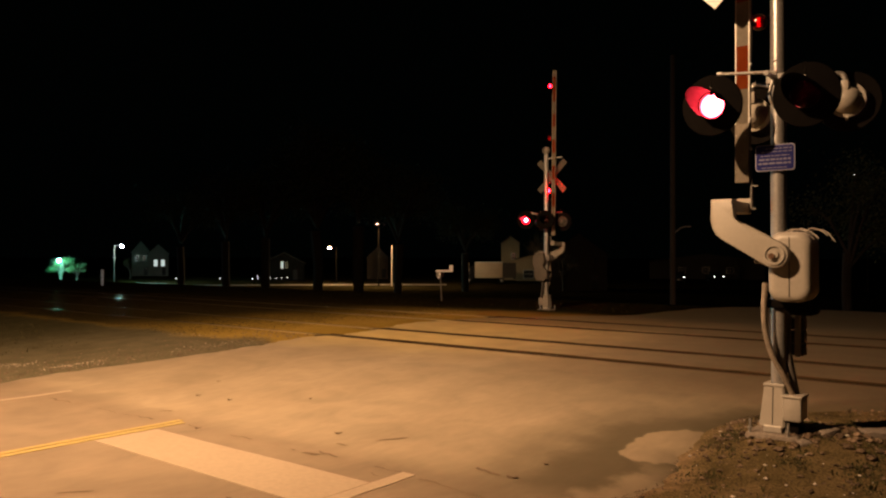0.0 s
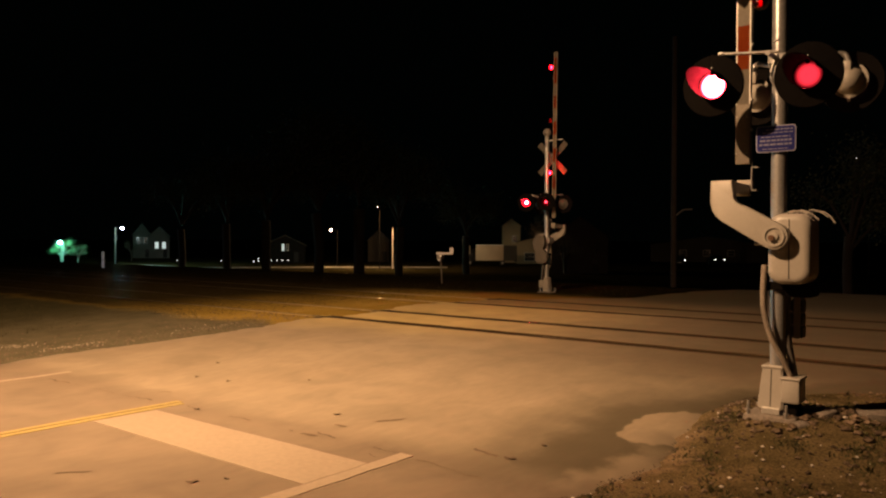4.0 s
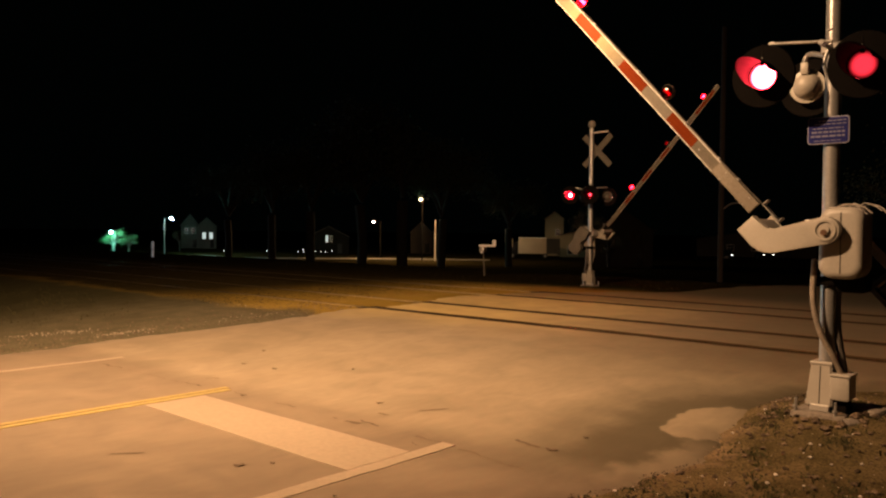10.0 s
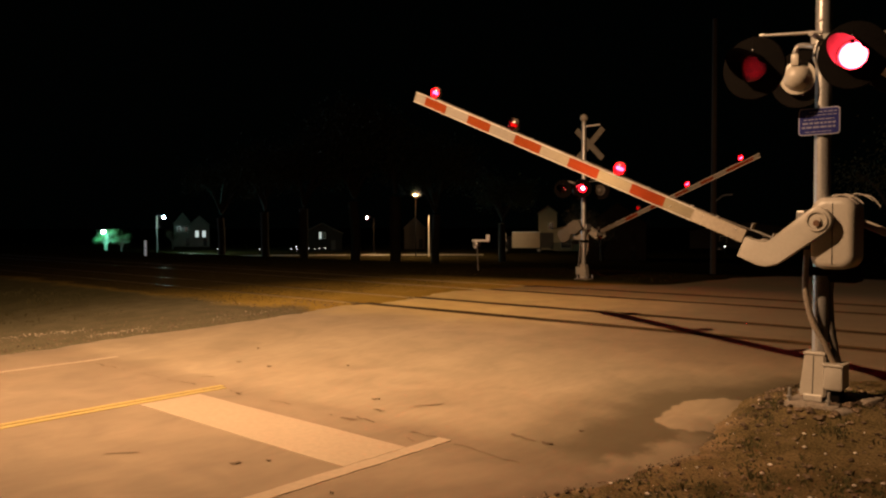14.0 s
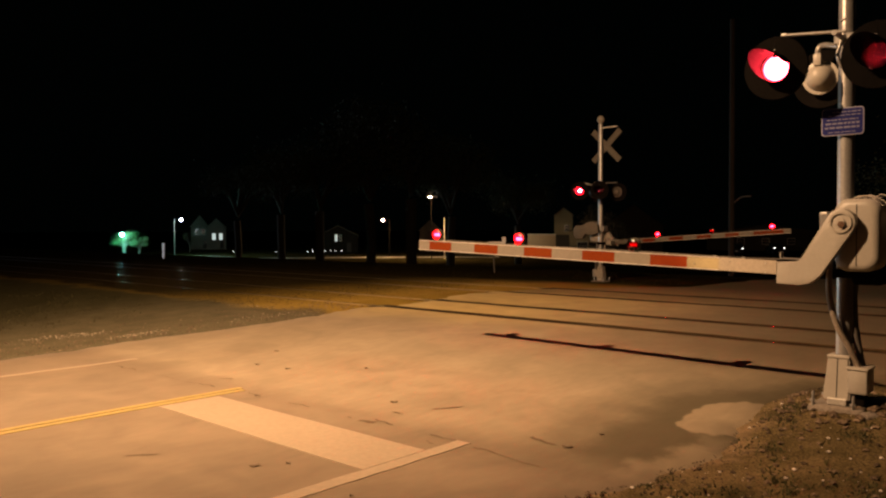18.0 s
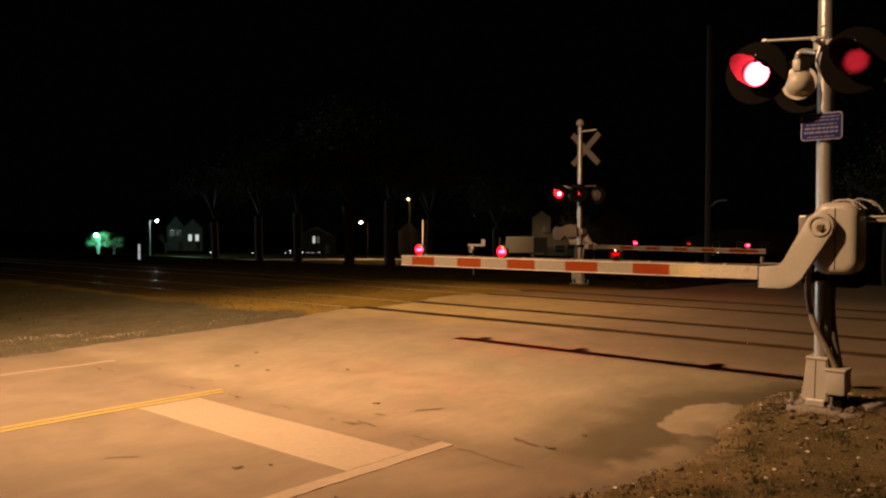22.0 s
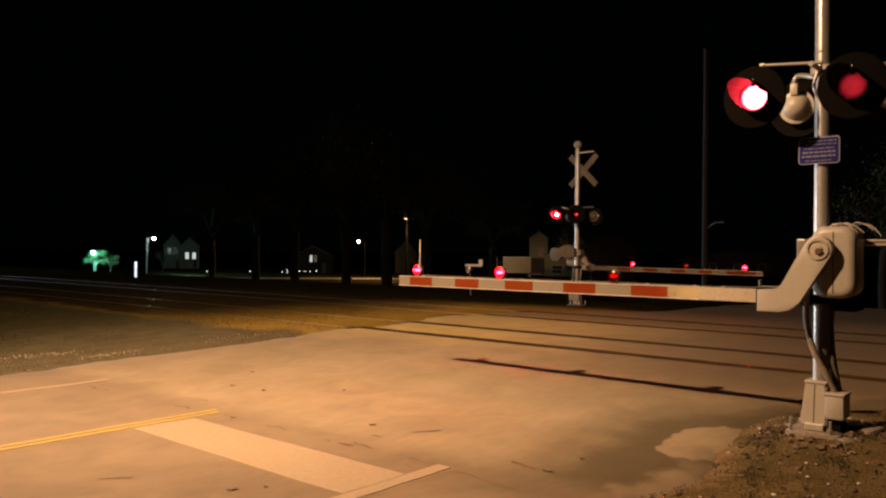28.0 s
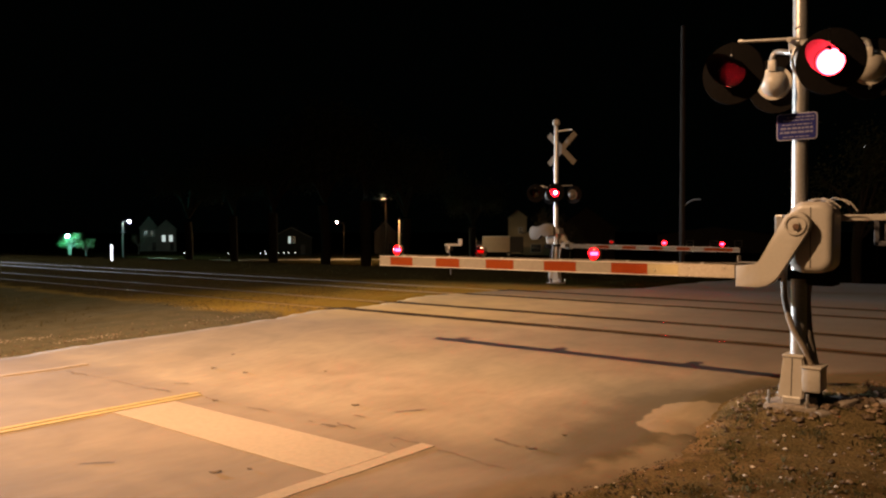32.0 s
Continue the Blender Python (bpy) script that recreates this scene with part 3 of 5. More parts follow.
def pillow(bm, x0, x1, z0, z1, r, y0, y1, edge):
    """A rounded box in x and z whose front and back edges are softly rounded too."""
    rings = []
    for front in (True, False):
        for k in range(7):
            a = radians(15 * (k if front else 6 - k))
            inset, deep = edge * (1 - math.sin(a)), edge * (1 - math.cos(a))
            y = y0 + deep if front else y1 - deep
            rings.append([bm.verts.new((x, y, z)) for x, z in rounded(x0 + inset, x1 - inset, z0 + inset, z1 - inset, r - inset * 0.7, 8)])
    for a, b in zip(rings, rings[1:]):
        for k in range(len(a)):
            bm.faces.new((a[k], a[(k + 1) % len(a)], b[(k + 1) % len(a)], b[k]))
    bm.faces.new(rings[0])
    bm.faces.new(rings[-1])
    return bm


def B():
    return bmesh.new()


def step(a, b, v):
    s = min(1.0, max(0.0, (v - a) / (b - a)))
    return s * s * (3 - 2 * s)


def far(bearing, d):
    """A place on the plan by its bearing left of the road's line and its distance from where the camera stands."""
    return 0.01 - d * math.sin(radians(bearing)), -9.68 + d * math.cos(radians(bearing))


# ---- ground, road and tracks ----
RAILS = (0.0, 1.505, 3.96, 5.40)


def crown(y):
    """Height of the road along its line."""
    return -0.2 * (1 - step(-5.6, -1.0, y)) - 0.12 * step(6.4, 10.0, y) - 3.33 * step(10.0, 62.0, y)


def road_z(x, y):
    return crown(y) + 0.006 * noise.noise(Vector((x * 0.7, y * 0.7, 0)))


def road_left(y):
    return -10.5 + 0.45 * step(-4.4, -2.4, y) - 0.2 * step(-1.8, -0.4, y) - 0.5 * step(1.5, 2.6, y) + 2.15 * step(3.4, 8.6, y)


def road_right(y):
    return -2.62 + 0.26 * step(-5.7, -5.0, y) + 0.12 * step(-5.0, -4.3, y) + 0.12 * step(-3.0, -2.0, y) + 1.2 * step(-2.2, -0.8, y) - 1.2 * step(6.5, 11.0, y)


def bed(y):
    """How far the ground lies under the rails' heads beside the road."""
    return 0.03 * step(-2.4, -0.8, y) * (1 - step(6.2, 7.6, y))


def ground_z(x, y):
    z = crown(y) - 0.035
    inside = step(road_left(y) - 0.25, road_left(y) + 0.1, x) * (1 - step(road_right(y) - 0.1, road_right(y) + 0.25, x))
    z -= 0.05 * inside
    z -= bed(y) * step(-0.6, 0.6, x)
    # Level, weedy ballast round the rails away from the road.
    silted = step(-2.0, -0.8, y) * (1 - step(6.2, 7.6, y)) * (1 - step(-15.5, -12.5, x))
    z += 0.020 * silted
    z += 0.15 * math.exp(-((x + 1.45) ** 2 / 0.75 + (y + 3.05) ** 2 / 0.6))
    rough = 0.03 * (1 - inside) * (1 - 0.8 * silted) * noise.noise(Vector((x * 0.9, y * 0.9, 3.1))) + 0.014 * (1 - inside) * (1 - 0.8 * silted) * noise.noise(Vector((x * 4, y * 4, 1.7)))
    return z + rough


def axis(lo, a, b, hi, fine, grow):
    v = list(np.arange(a, b + 1e-6, fine))
    d, p = fine, a
    left = []
    while p > lo:
        d *= grow
        p -= d
        left.append(p)
    d, p, right = fine, b, []
    while p < hi:
        d *= grow
        p += d
        right.append(p)
    return left[::-1] + v + right


def sheet(name, xs, ys, height, mat, keep=None):
    verts = [(x, y, height(x, y)) for y in ys for x in xs]
    n = len(xs)
    faces = [(j * n + i, j * n + i + 1, (j + 1) * n + i + 1, (j + 1) * n + i) for j in range(len(ys) - 1) for i in range(n - 1)]
    me = bpy.data.meshes.new(name)
    me.from_pydata(verts, [], faces)
    me.materials.append(mat)
    me.polygons.foreach_set("use_smooth", [True] * len(me.polygons))
    return new(name, me)


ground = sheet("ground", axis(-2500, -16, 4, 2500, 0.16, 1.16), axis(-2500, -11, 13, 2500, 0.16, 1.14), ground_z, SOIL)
tagged(ground, "dark gravelly soil with sparse dry grass beside the road", "ground", kind="structure")


def road_strip(name, y0, y1, dy, mat, label):
    """A stretch of the road's surface, with its thickness at the edges."""
    ys = list(np.arange(y0, y1, dy)) + [y1]
    cols = 48
    verts, faces = [], []
    for y in ys:
        l = road_left(y) + 0.16 * noise.noise(Vector((y * 0.9, 0.3, 0))) + 0.10 * noise.noise(Vector((y * 4, 7.3, 0))) + 0.03 * noise.noise(Vector((y * 13, 3.1, 0)))
        r = road_right(y) + 0.17 * noise.noise(Vector((y * 0.8, 4.3, 0))) + 0.11 * noise.noise(Vector((y * 4.5, 2.3, 0))) + 0.04 * noise.noise(Vector((y * 13, 1.1, 0)))
        z = crown(y)
        verts.append((l - 0.1, y, z - 0.09))
        for i in range(cols + 1):
            x = l + (r - l) * i / cols
            ragged = 0.0
            if y in (ys[0], ys[-1]) and -8 < y < 8:
                ragged = 0.035 * noise.noise(Vector((x * 2.1, y * 3, 6))) + 0.02 * noise.noise(Vector((x * 7, y * 3, 2)))
            verts.append((x, y + ragged, road_z(x, y) - (0.02 if i in (0, cols) else 0)))
        verts.append((r + 0.1, y, z - 0.09))
    n = cols + 3
    faces = [(j * n + i, j * n + i + 1, (j + 1) * n + i + 1, (j + 1) * n + i) for j in range(len(ys) - 1) for i in range(n - 1)]
    # The two cut ends, in the flangeway's dark colour.
    top = len(faces)
    for j in (0, len(ys) - 1):
        base = len(verts)
        for i in range(n):
            x, y, z = verts[j * n + i]
            verts.append((x, y, z - 0.12))
        faces += [(j * n + i, j * n + i + 1, base + i + 1, base + i) for i in range(n - 1)]
    me = bpy.data.meshes.new(name)
    me.from_pydata(verts, [], faces)
    me.materials.append(mat)
    me.materials.append(DARK_GROOVE)
    me.polygons.foreach_set("material_index", [0 if i < top else 1 for i in range(len(faces))])
    me.polygons.foreach_set("use_smooth", [True] * len(me.polygons))
    me.set_sharp_from_angle(angle=radians(40))
    return tagged(new(name, me), label, "road", kind="structure")


road_strip("road", -60, -11.0, 0.5, ASPHALT, "worn sandy-brown asphalt road behind the stop line")
road_strip("road", -11.0, RAILS[0] - 0.14, 0.08, ASPHALT, "worn sandy-brown asphalt road approaching the level crossing")
for a, b in zip(RAILS, RAILS[1:]):
    inner = a in (RAILS[0], RAILS[2])
    road_strip("road_panel", a + (0.16 if inner else 0.14), b - (0.16 if inner else 0.14), 0.1, ASPHALT, "worn asphalt crossing surface between the rails")
road_strip("road", RAILS[3] + 0.14, 62, 0.4, ASPHALT, "worn asphalt road leading away beyond the tracks")
road_strip("road", 62, 400, 8, OLD_ASPHALT, "dark distant road")


def rail_profile():
    head = [(0.0255 * k / 4, -0.0006 * (k / 4) ** 2) for k in range(4, -5, -1)]
    return [(-0.07, -0.17), (0.07, -0.17), (0.07, -0.155), (0.012, -0.13), (0.012, -0.045), (0.036, -0.03), (0.036, -0.008)] + head + [(-0.036, -0.008), (-0.036, -0.03), (-0.012, -0.045), (-0.012, -0.13), (-0.07, -0.155)]


def track(y0, y1):
    t = thing("railway_track", pose(0, (y0 + y1) / 2, 0), "steel railway track with worn rails on yellow-brown ballast", "railway track", "railway tracks", "structure")
    for y in (y0 - (y0 + y1) / 2, y1 - (y0 + y1) / 2):
        bm = B()
        prof = rail_profile()
        a = [bm.verts.new((-900, y + px, pz)) for px, pz in prof]
        b = [bm.verts.new((400, y + px, pz)) for px, pz in prof]
        for i in range(len(prof)):
            bm.faces.new((a[i], a[(i + 1) % len(prof)], b[(i + 1) % len(prof)], b[i]))
        bm.faces.new(a)
        bm.faces.new(b)
        rail = part("rail", bm, RAIL_STEEL, t, "steel rail with a worn shiny head", True)
        rail.data.materials.append(RAIL_SIDE)
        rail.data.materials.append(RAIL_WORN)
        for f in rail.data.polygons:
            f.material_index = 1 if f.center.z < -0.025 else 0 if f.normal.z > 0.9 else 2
    # Flangeways beside the heads, sunk under the road.
    for y, s in ((y0 - (y0 + y1) / 2, 1), (y1 - (y0 + y1) / 2, -1)):
        part("flangeway", box(B(), -10.3, -0.8, y + min(s * 0.036, s * 0.24), y + max(s * 0.036, s * 0.24), -0.12, -0.006), DARK_GROOVE, t, "dark dirt-filled flange groove")
        part("flangeway", box(B(), -10.3, -0.8, y + min(-s * 0.036, -s * 0.22), y + max(-s * 0.036, -s * 0.22), -0.12, -0.004), DARK_GROOVE, t, "dark dirt-filled flange groove")
    return t


track(RAILS[0], RAILS[1])
track(RAILS[2], RAILS[3])


# Painted lines, a few millimetres thick.
def line(name, x0, x1, y0, y1, mat, label, worn=0.01):
    bm = B()
    ys = list(np.arange(y0, y1, 0.12)) + [y1]
    xs = [x0 + (x1 - x0) * i / max(1, round((x1 - x0) / 0.25)) for i in range(max(1, round((x1 - x0) / 0.25)) + 1)]
    vs = []
    for y in ys:
        row = []
        for i, x in enumerate(xs):
            e = worn * noise.noise(Vector((x * 9, y * 9, 5))) if i in (0, len(xs) - 1) else 0
            f = worn * noise.noise(Vector((x * 9, y * 9, 9))) if y in (ys[0], ys[-1]) else 0
            row.append(bm.verts.new((x + e, y + f, road_z(x, y) + 0.005)))
        vs.append(row)
    for a, b in zip(vs, vs[1:]):
        for i in range(len(xs) - 1):
            bm.faces.new((a[i], a[i + 1], b[i + 1], b[i]))
    rim = [e for e in bm.edges if e.is_boundary]
    down = bmesh.ops.extrude_edge_only(bm, edges=rim)["geom"]
    bmesh.ops.translate(bm, verts=[v for v in down if isinstance(v, bmesh.types.BMVert)], vec=(0, 0, -0.012))
    return tagged(part(name, bm, mat), label, "road marking", "road markings", "structure")


line("stop_line", -6.44, -3.735, -6.262, -5.665, WHITE_PAINT, "broad worn white stop line across the lane")
line("edge_line", -3.73, -3.60, -40, -5.32, WHITE_PAINT, "worn white edge line of the road")
line("edge_line", -9.15, -9.06, -40, -5.16, WHITE_PAINT, "thin worn white edge line of the road")
line("centre_line", -6.66, -6.585, -40, -5.30, YELLOW_PAINT, "faded yellow centre line")
line("centre_line", -6.555, -6.48, -40, -5.34, YELLOW_PAINT, "faded yellow centre line")


# ---- crossing gates ----
FLASH0, HALF = 0.176, 0.744
PIVOT = Vector((0.081, -0.31, 1.475))


def switches(seconds=32.0):
    k, out = 0, []
    while FLASH0 + HALF * k < seconds:
        out.append((FLASH0 + HALF * k, 1 if k % 2 == 0 else 0))
        k += 1
    return out


def blink(lit_when, away, on=0.07, off=0.02):
    """Rows for a filter plate that slides before the filament and aside again: so long after the switch. lit_when: the state in which the lamp burns."""
    def pos(clear):
        return pose(*(Vector(away) if clear else Vector((0, 0, 0))))
    clear = lit_when == 0
    rows = [(0.0, pos(clear))]
    for t, s in switches():
        now = s == lit_when
        a = t + (on if now else off)
        if a + 0.035 >= 32.0:
            continue
        rows += [(a - 0.035, pos(clear)), (a + 0.035, pos(now))]
        clear = now
    rows.append((32.0, pos(clear)))
    return rows


SLIDING = []      # plates with their rows
ARMS = []         # arms with their rows


def signal_head(gate, x, y, z, facing, lit_when, tilt=0.0, aim=0.0, lamp=BULB, size=1.0, case=GREY_PAINT):
    """One flashing light: background disc, hood, lens, filament, filters and the cast case behind."""
    m = pose(x, y, z, 90, 0, aim if facing < 0 else 180 + aim)      # local z looks out of the lens
    m = m @ pose(0, 0, 0, tilt, 0, 0) @ Matrix.Scale(size, 4)
    bm = lathe(B(), [(0.1125, 0.0), (0.256, -0.012), (0.262, -0.03), (0.256, -0.04), (0.1125, -0.03)], Matrix(), 48)
    head = part("signal_head", bm, BLACK_PAINT, gate, "round black background disc", True, m)
    # Drum in which the filters slide.
    part("housing", lathe(B(), [(0.118, -0.041), (0.118, -0.10), (0.150, -0.104), (0.150, -0.122), (0.122, -0.126), (0.114, -0.15), (0.096, -0.19), (0.064, -0.222), (0.03, -0.235), (0.0, -0.24)], Matrix(), 36), case, head, "grey cast lamp case", True)
    # Hood: a tube cut slantwise under the lens.
    bm = B()
    seg = 40
    for r, flip in ((0.118, 0), (0.113, 1)):
        a, b = [], []
        for k in range(seg + 1):
            ang = radians(12 + 232 * k / seg)
            up = math.sin(ang)
            reach = (0.08 + 0.29 * max(0, min(1, (up + 0.9) / 1.9)) ** 1.2) * (1 - 0.22 * math.cos(ang))
            a.append(bm.verts.new((r * math.cos(ang), r * math.sin(ang), 0.0)))
            b.append(bm.verts.new((r * 0.98 * math.cos(ang), r * 0.98 * math.sin(ang), reach)))
        for k in range(seg):
            bm.faces.new((a[k], a[k + 1], b[k + 1], b[k]))
    part("hood", bm, BLACK_PAINT, head, "black lamp hood", True)
    part("lens", lathe(B(), [(0.0, 0.018), (0.04, 0.016), (0.08, 0.010), (0.112, -0.002)], Matrix(), 36), RED_LENS, head, "red glass lens", True)
    bulb = part("filament", lathe(B(), [(0.0, -0.034), (0.111, -0.034)], Matrix(), 28), lamp, head, "glowing red lamp")
    # Added plates dim the lamp in three steps, as the filament's afterglow would.
    for depth, mat, on, off in ((-0.010, FILTER_ONE, 0.06, 0.05), (-0.016, FILTER_TWO, 0.0, 0.15), (-0.022, FILTER_THREE, -0.01, 0.38)):
        f = part("dimmer", lathe(B(), [(0.0, depth), (0.1115, depth)], Matrix(), 28), mat, head, "added thin plate that dims the lamp")
        SLIDING.append((f, blink(lit_when, (0, 0, -0.05), on, off)))
    if lit_when:
        # Added plate that keeps the lamp dark until its first flash.
        f = part("dimmer", lathe(B(), [(0.0, -0.028), (0.1115, -0.028)], Matrix(), 28), FILTER_COLD, head, "added plate over the unlit lamp")
        SLIDING.append((f, [(0.0, pose(0, 0, 0)), (0.14, pose(0, 0, 0)), (0.20, pose(0, 0, -0.05)), (32.0, pose(0, 0, -0.05))]))
    # Small screw at the disc's top edge.
    part("screw", lathe(B(), [(0.0, 0.006), (0.006, 0.004), (0.007, -0.004)], pose(0, 0.15, 0), 8), GALV, head)
    return head


def crossing_gate(m, lamp_z, mast_top, cross_z, label, plate, swap):
    g = thing("crossing_gate", m, label, "crossing gate", "crossing gates")
    paint = GREY_PAINT if plate else FAR_PAINT
    # Mast and cap.
    part("mast", lathe(B(), [(0.063, 0.30), (0.063, mast_top), (0.06, mast_top + 0.02), (0.0, mast_top + 0.03)], Matrix(), 28), GALV, g, "galvanised steel pipe mast", True)
    # Base: flared cast casing, junction box and foot.
    bm = B()
    lo, hi = (-0.135, 0.070, -0.11, 0.11, 0.035), (-0.10, 0.060, -0.085, 0.085, 0.385)
    v = [bm.verts.new((x, y, lo[4])) for x, y in ((lo[0], lo[2]), (lo[1], lo[2]), (lo[1], lo[3]), (lo[0], lo[3]))]
    w = [bm.verts.new((x, y, hi[4])) for x, y in ((hi[0], hi[2]), (hi[1], hi[2]), (hi[1], hi[3]), (hi[0], hi[3]))]
    bm.faces.new(v), bm.faces.new(w)
    for i in range(4):
        bm.faces.new((v[i], v[(i + 1) % 4], w[(i + 1) % 4], w[i]))
    bmesh.ops.bevel(bm, geom=bm.edges[:], offset=0.012, segments=2, affect="EDGES")
    base = part("base", bm, paint, g, "flared grey cast base", True)
    part("rim", box(B(), -0.106, 0.064, -0.092, 0.092, 0.375, 0.40, 0.006), paint, base)
    part("seam", rod(B(), (-0.028, -0.1095, 0.06), (-0.026, -0.0875, 0.37), 0.003, seg=6), BLACK_PAINT, base)
    part("foot", box(B(), -0.095, 0.05, -0.125, 0.11, 0.0, 0.055, 0.006), ARM_METAL, g, "pale steel foot plate")
    # Black block in place of the shaded gap under the junction box.
    part("under_box", box(B(), 0.062, 0.17, -0.07, 0.09, 0.0, 0.11, 0.01), BLACK_PAINT, g, "black block standing for the shade under the junction box")
    jb = part("junction_box", box(B(), 0.055, 0.20, -0.12, 0.10, 0.105, 0.305, 0.018), paint, g, "grey junction box", True)
    part("lid", box(B(), 0.048, 0.207, -0.128, 0.108, 0.297, 0.318, 0.006), paint, jb)
    for x, y in ((-0.19, -0.17), (0.11, -0.17), (-0.19, 0.15), (0.11, 0.15)):
        part("anchor_bolt", rod(rod(B(), (x, y, -0.06), (x + 0.004, y, 0.10), 0.011, seg=8), (x, y, 0.02), (x, y, 0.035), 0.022, seg=6), GALV, g)
    # Mechanism box round the mast.
    mech = part("mechanism_box", pillow(B(), 0.0, 0.335, 1.09, 1.66, 0.11, -0.268, 0.05, 0.06), paint, g, "rounded cream-grey gate mechanism box", True)
    part("seam", box(B(), 0.168, 0.174, -0.2705, -0.255, 1.135, 1.615), BLACK_PAINT, mech)
    part("shaft", rod(B(), (PIVOT.x, -0.30, PIVOT.z), (PIVOT.x, -0.2, PIVOT.z), 0.05, seg=20), BLACK_PAINT, mech)
    part("clamp", box(B(), -0.115, -0.05, -0.22, 0.04, 1.40, 1.56, 0.01), GALV, mech)
    part("clamp", box(B(), -0.10, 0.10, -0.1, 0.1, 1.03, 1.10, 0.012), BLACK_PAINT, mech, "dark clamp under the box")
    part("motor_cover", slab(B(), rounded(0.10, 0.32, 0.98, 1.10, 0.03), -0.1, 0.1, 0.01), BLACK_PAINT, mech, "dark cover under the box", True)
    # Hoses from the box to the base.
    part("hose", tube(B(), [(-0.055, -0.12, 1.24), (-0.062, -0.13, 1.05), (-0.055, -0.13, 0.86), (0.0, -0.12, 0.64), (0.08, -0.08, 0.47), (0.135, -0.03, 0.31)], 0.024), GREY_HOSE, g, "ribbed tan-grey conduit hose", True)
    part("hose", tube(B(), [(0.10, 0.02, 1.08), (0.085, 0.03, 0.9), (0.08, 0.03, 0.74), (0.10, 0.02, 0.55), (0.13, 0.01, 0.42), (0.14, 0.0, 0.31)], 0.026), BLACK_RUBBER, g, "dark conduit hose", True)
    part("hose", tube(B(), [(0.06, 0.08, 1.08), (0.07, 0.08, 0.85), (0.09, 0.07, 0.6), (0.15, 0.03, 0.31)], 0.026), BLACK_RUBBER, g, "dark conduit hose", True)
    # Loose wires on the box.
    rnd = random.Random(5)
    for k in range(9):
        x, dx = 0.08 + 0.025 * k, rnd.uniform(0.10, 0.22)
        y = -0.16 + rnd.uniform(0, 0.16)
        part("wire", tube(B(), [(x, y, 1.655), (x + dx * 0.3, y - 0.02, 1.67 + rnd.uniform(0, 0.02)), (x + dx * 0.7, y - 0.03, 1.655 + rnd.uniform(-0.005, 0.02)), (x + dx, y - 0.05, 1.60 + rnd.uniform(-0.03, 0.03))], 0.0045, 6), paint if k % 3 else BLACK_RUBBER, g, "thin loose wire")
    # Cross pipe, brackets and lights, to the front and to the back.
    py, left, pz = (-0.13, -0.43, lamp_z + 0.275) if swap else (-0.33, -0.363, lamp_z + 0.227)
    drop = 0.0 if swap else 0.045
    part("cross_pipe", rod(B(), (left, py, pz), (0.10, py, pz - drop), 0.013, seg=12), GALV, g, "thin galvanised cross pipe", True)
    part("pipe_cap", rod(B(), (left - 0.015, py, pz), (left + 0.02, py, pz), 0.019, seg=12), GALV, g)
    part("mast_clamp", box(rod(B(), (0.02, py - 0.02, pz - drop), (0.02, 0.3, pz - drop), 0.020, seg=12), -0.058, 0.102, -0.085, 0.085, pz - drop - 0.04, pz - drop + 0.045, 0.012), GALV, g, "bolted mast clamp")
    part("clamp_bolt", rod(B(), (0.06, py - 0.01, pz + 0.035), (0.105, py - 0.01, pz + 0.055), 0.008, seg=8), GALV, g)
    part("bracket", tube(B(), [(0.02, -0.09, lamp_z + 0.22), (-0.02, -0.10, lamp_z + 0.08), (-0.01, -0.10, lamp_z + 0.0), (0.02, -0.07, lamp_z - 0.06)], 0.014), GALV, g, "bent steel bracket", True)
    for x, lit in ((-0.479, 0), (0.289, 1)) if swap else ((-0.426, 0), (0.316, 1)):
        signal_head(g, x, -0.20 if swap else -0.35, lamp_z if swap else lamp_z - 0.029, -1, lit, 2, 0, size=1.0 if swap else 0.978, case=DIM_CASE if swap else GREY_PAINT)
        part("hanger", rod(B(), (x, py, pz), (x, py - 0.02, pz - 0.17), 0.016, seg=10), BLACK_PAINT, g)
    for x, lit in ((-0.32, 0), (0.32 if swap else 0.45, 1)):
        signal_head(g, x, 0.60, lamp_z + (0.04 if swap or x > 0 else -0.005), 1, 1 - lit if swap else lit, 2, 18 if swap else 0, FAR_BULB)
        part("hanger", tube(B(), [(0.0, 0.12, lamp_z + 0.2), (x * 0.35, 0.3, lamp_z + 0.21), (x * 0.85, 0.40, lamp_z + 0.26), (x, 0.41, lamp_z + 0.22), (x, 0.41, lamp_z + 0.12)], 0.024), GALV, g, "galvanised pipe elbow", True)
        part("collar", box(B(), x - 0.034, x + 0.034, 0.38, 0.44, lamp_z + 0.09, lamp_z + 0.195, 0.012), paint, g, "square cast neck", True)
        part("ear", box(B(), x - 0.165, x - 0.135, 0.47, 0.49, lamp_z + 0.03, lamp_z + 0.05, 0.004), paint, g)
        part("ear", box(B(), x - 0.012, x + 0.012, 0.47, 0.49, lamp_z - 0.14, lamp_z - 0.105, 0.004), paint, g)
    # Crossed boards.
    for s in (1, -1):
        for y in (-0.10 - 0.012 * s, ):
            bm = box(B(), -0.61, 0.61, -0.006, 0.006, -0.085 if swap else -0.115, 0.085 if swap else 0.115)
            part("crossbuck_blade", bm, DULL_METAL if swap else SIGN_WHITE, g, "dull bare back of a crossbuck board" if swap else "white crossbuck board", False, pose(-0.13, y, cross_z) @ pose(0, 0, 0, 0, 45 * s, 0))
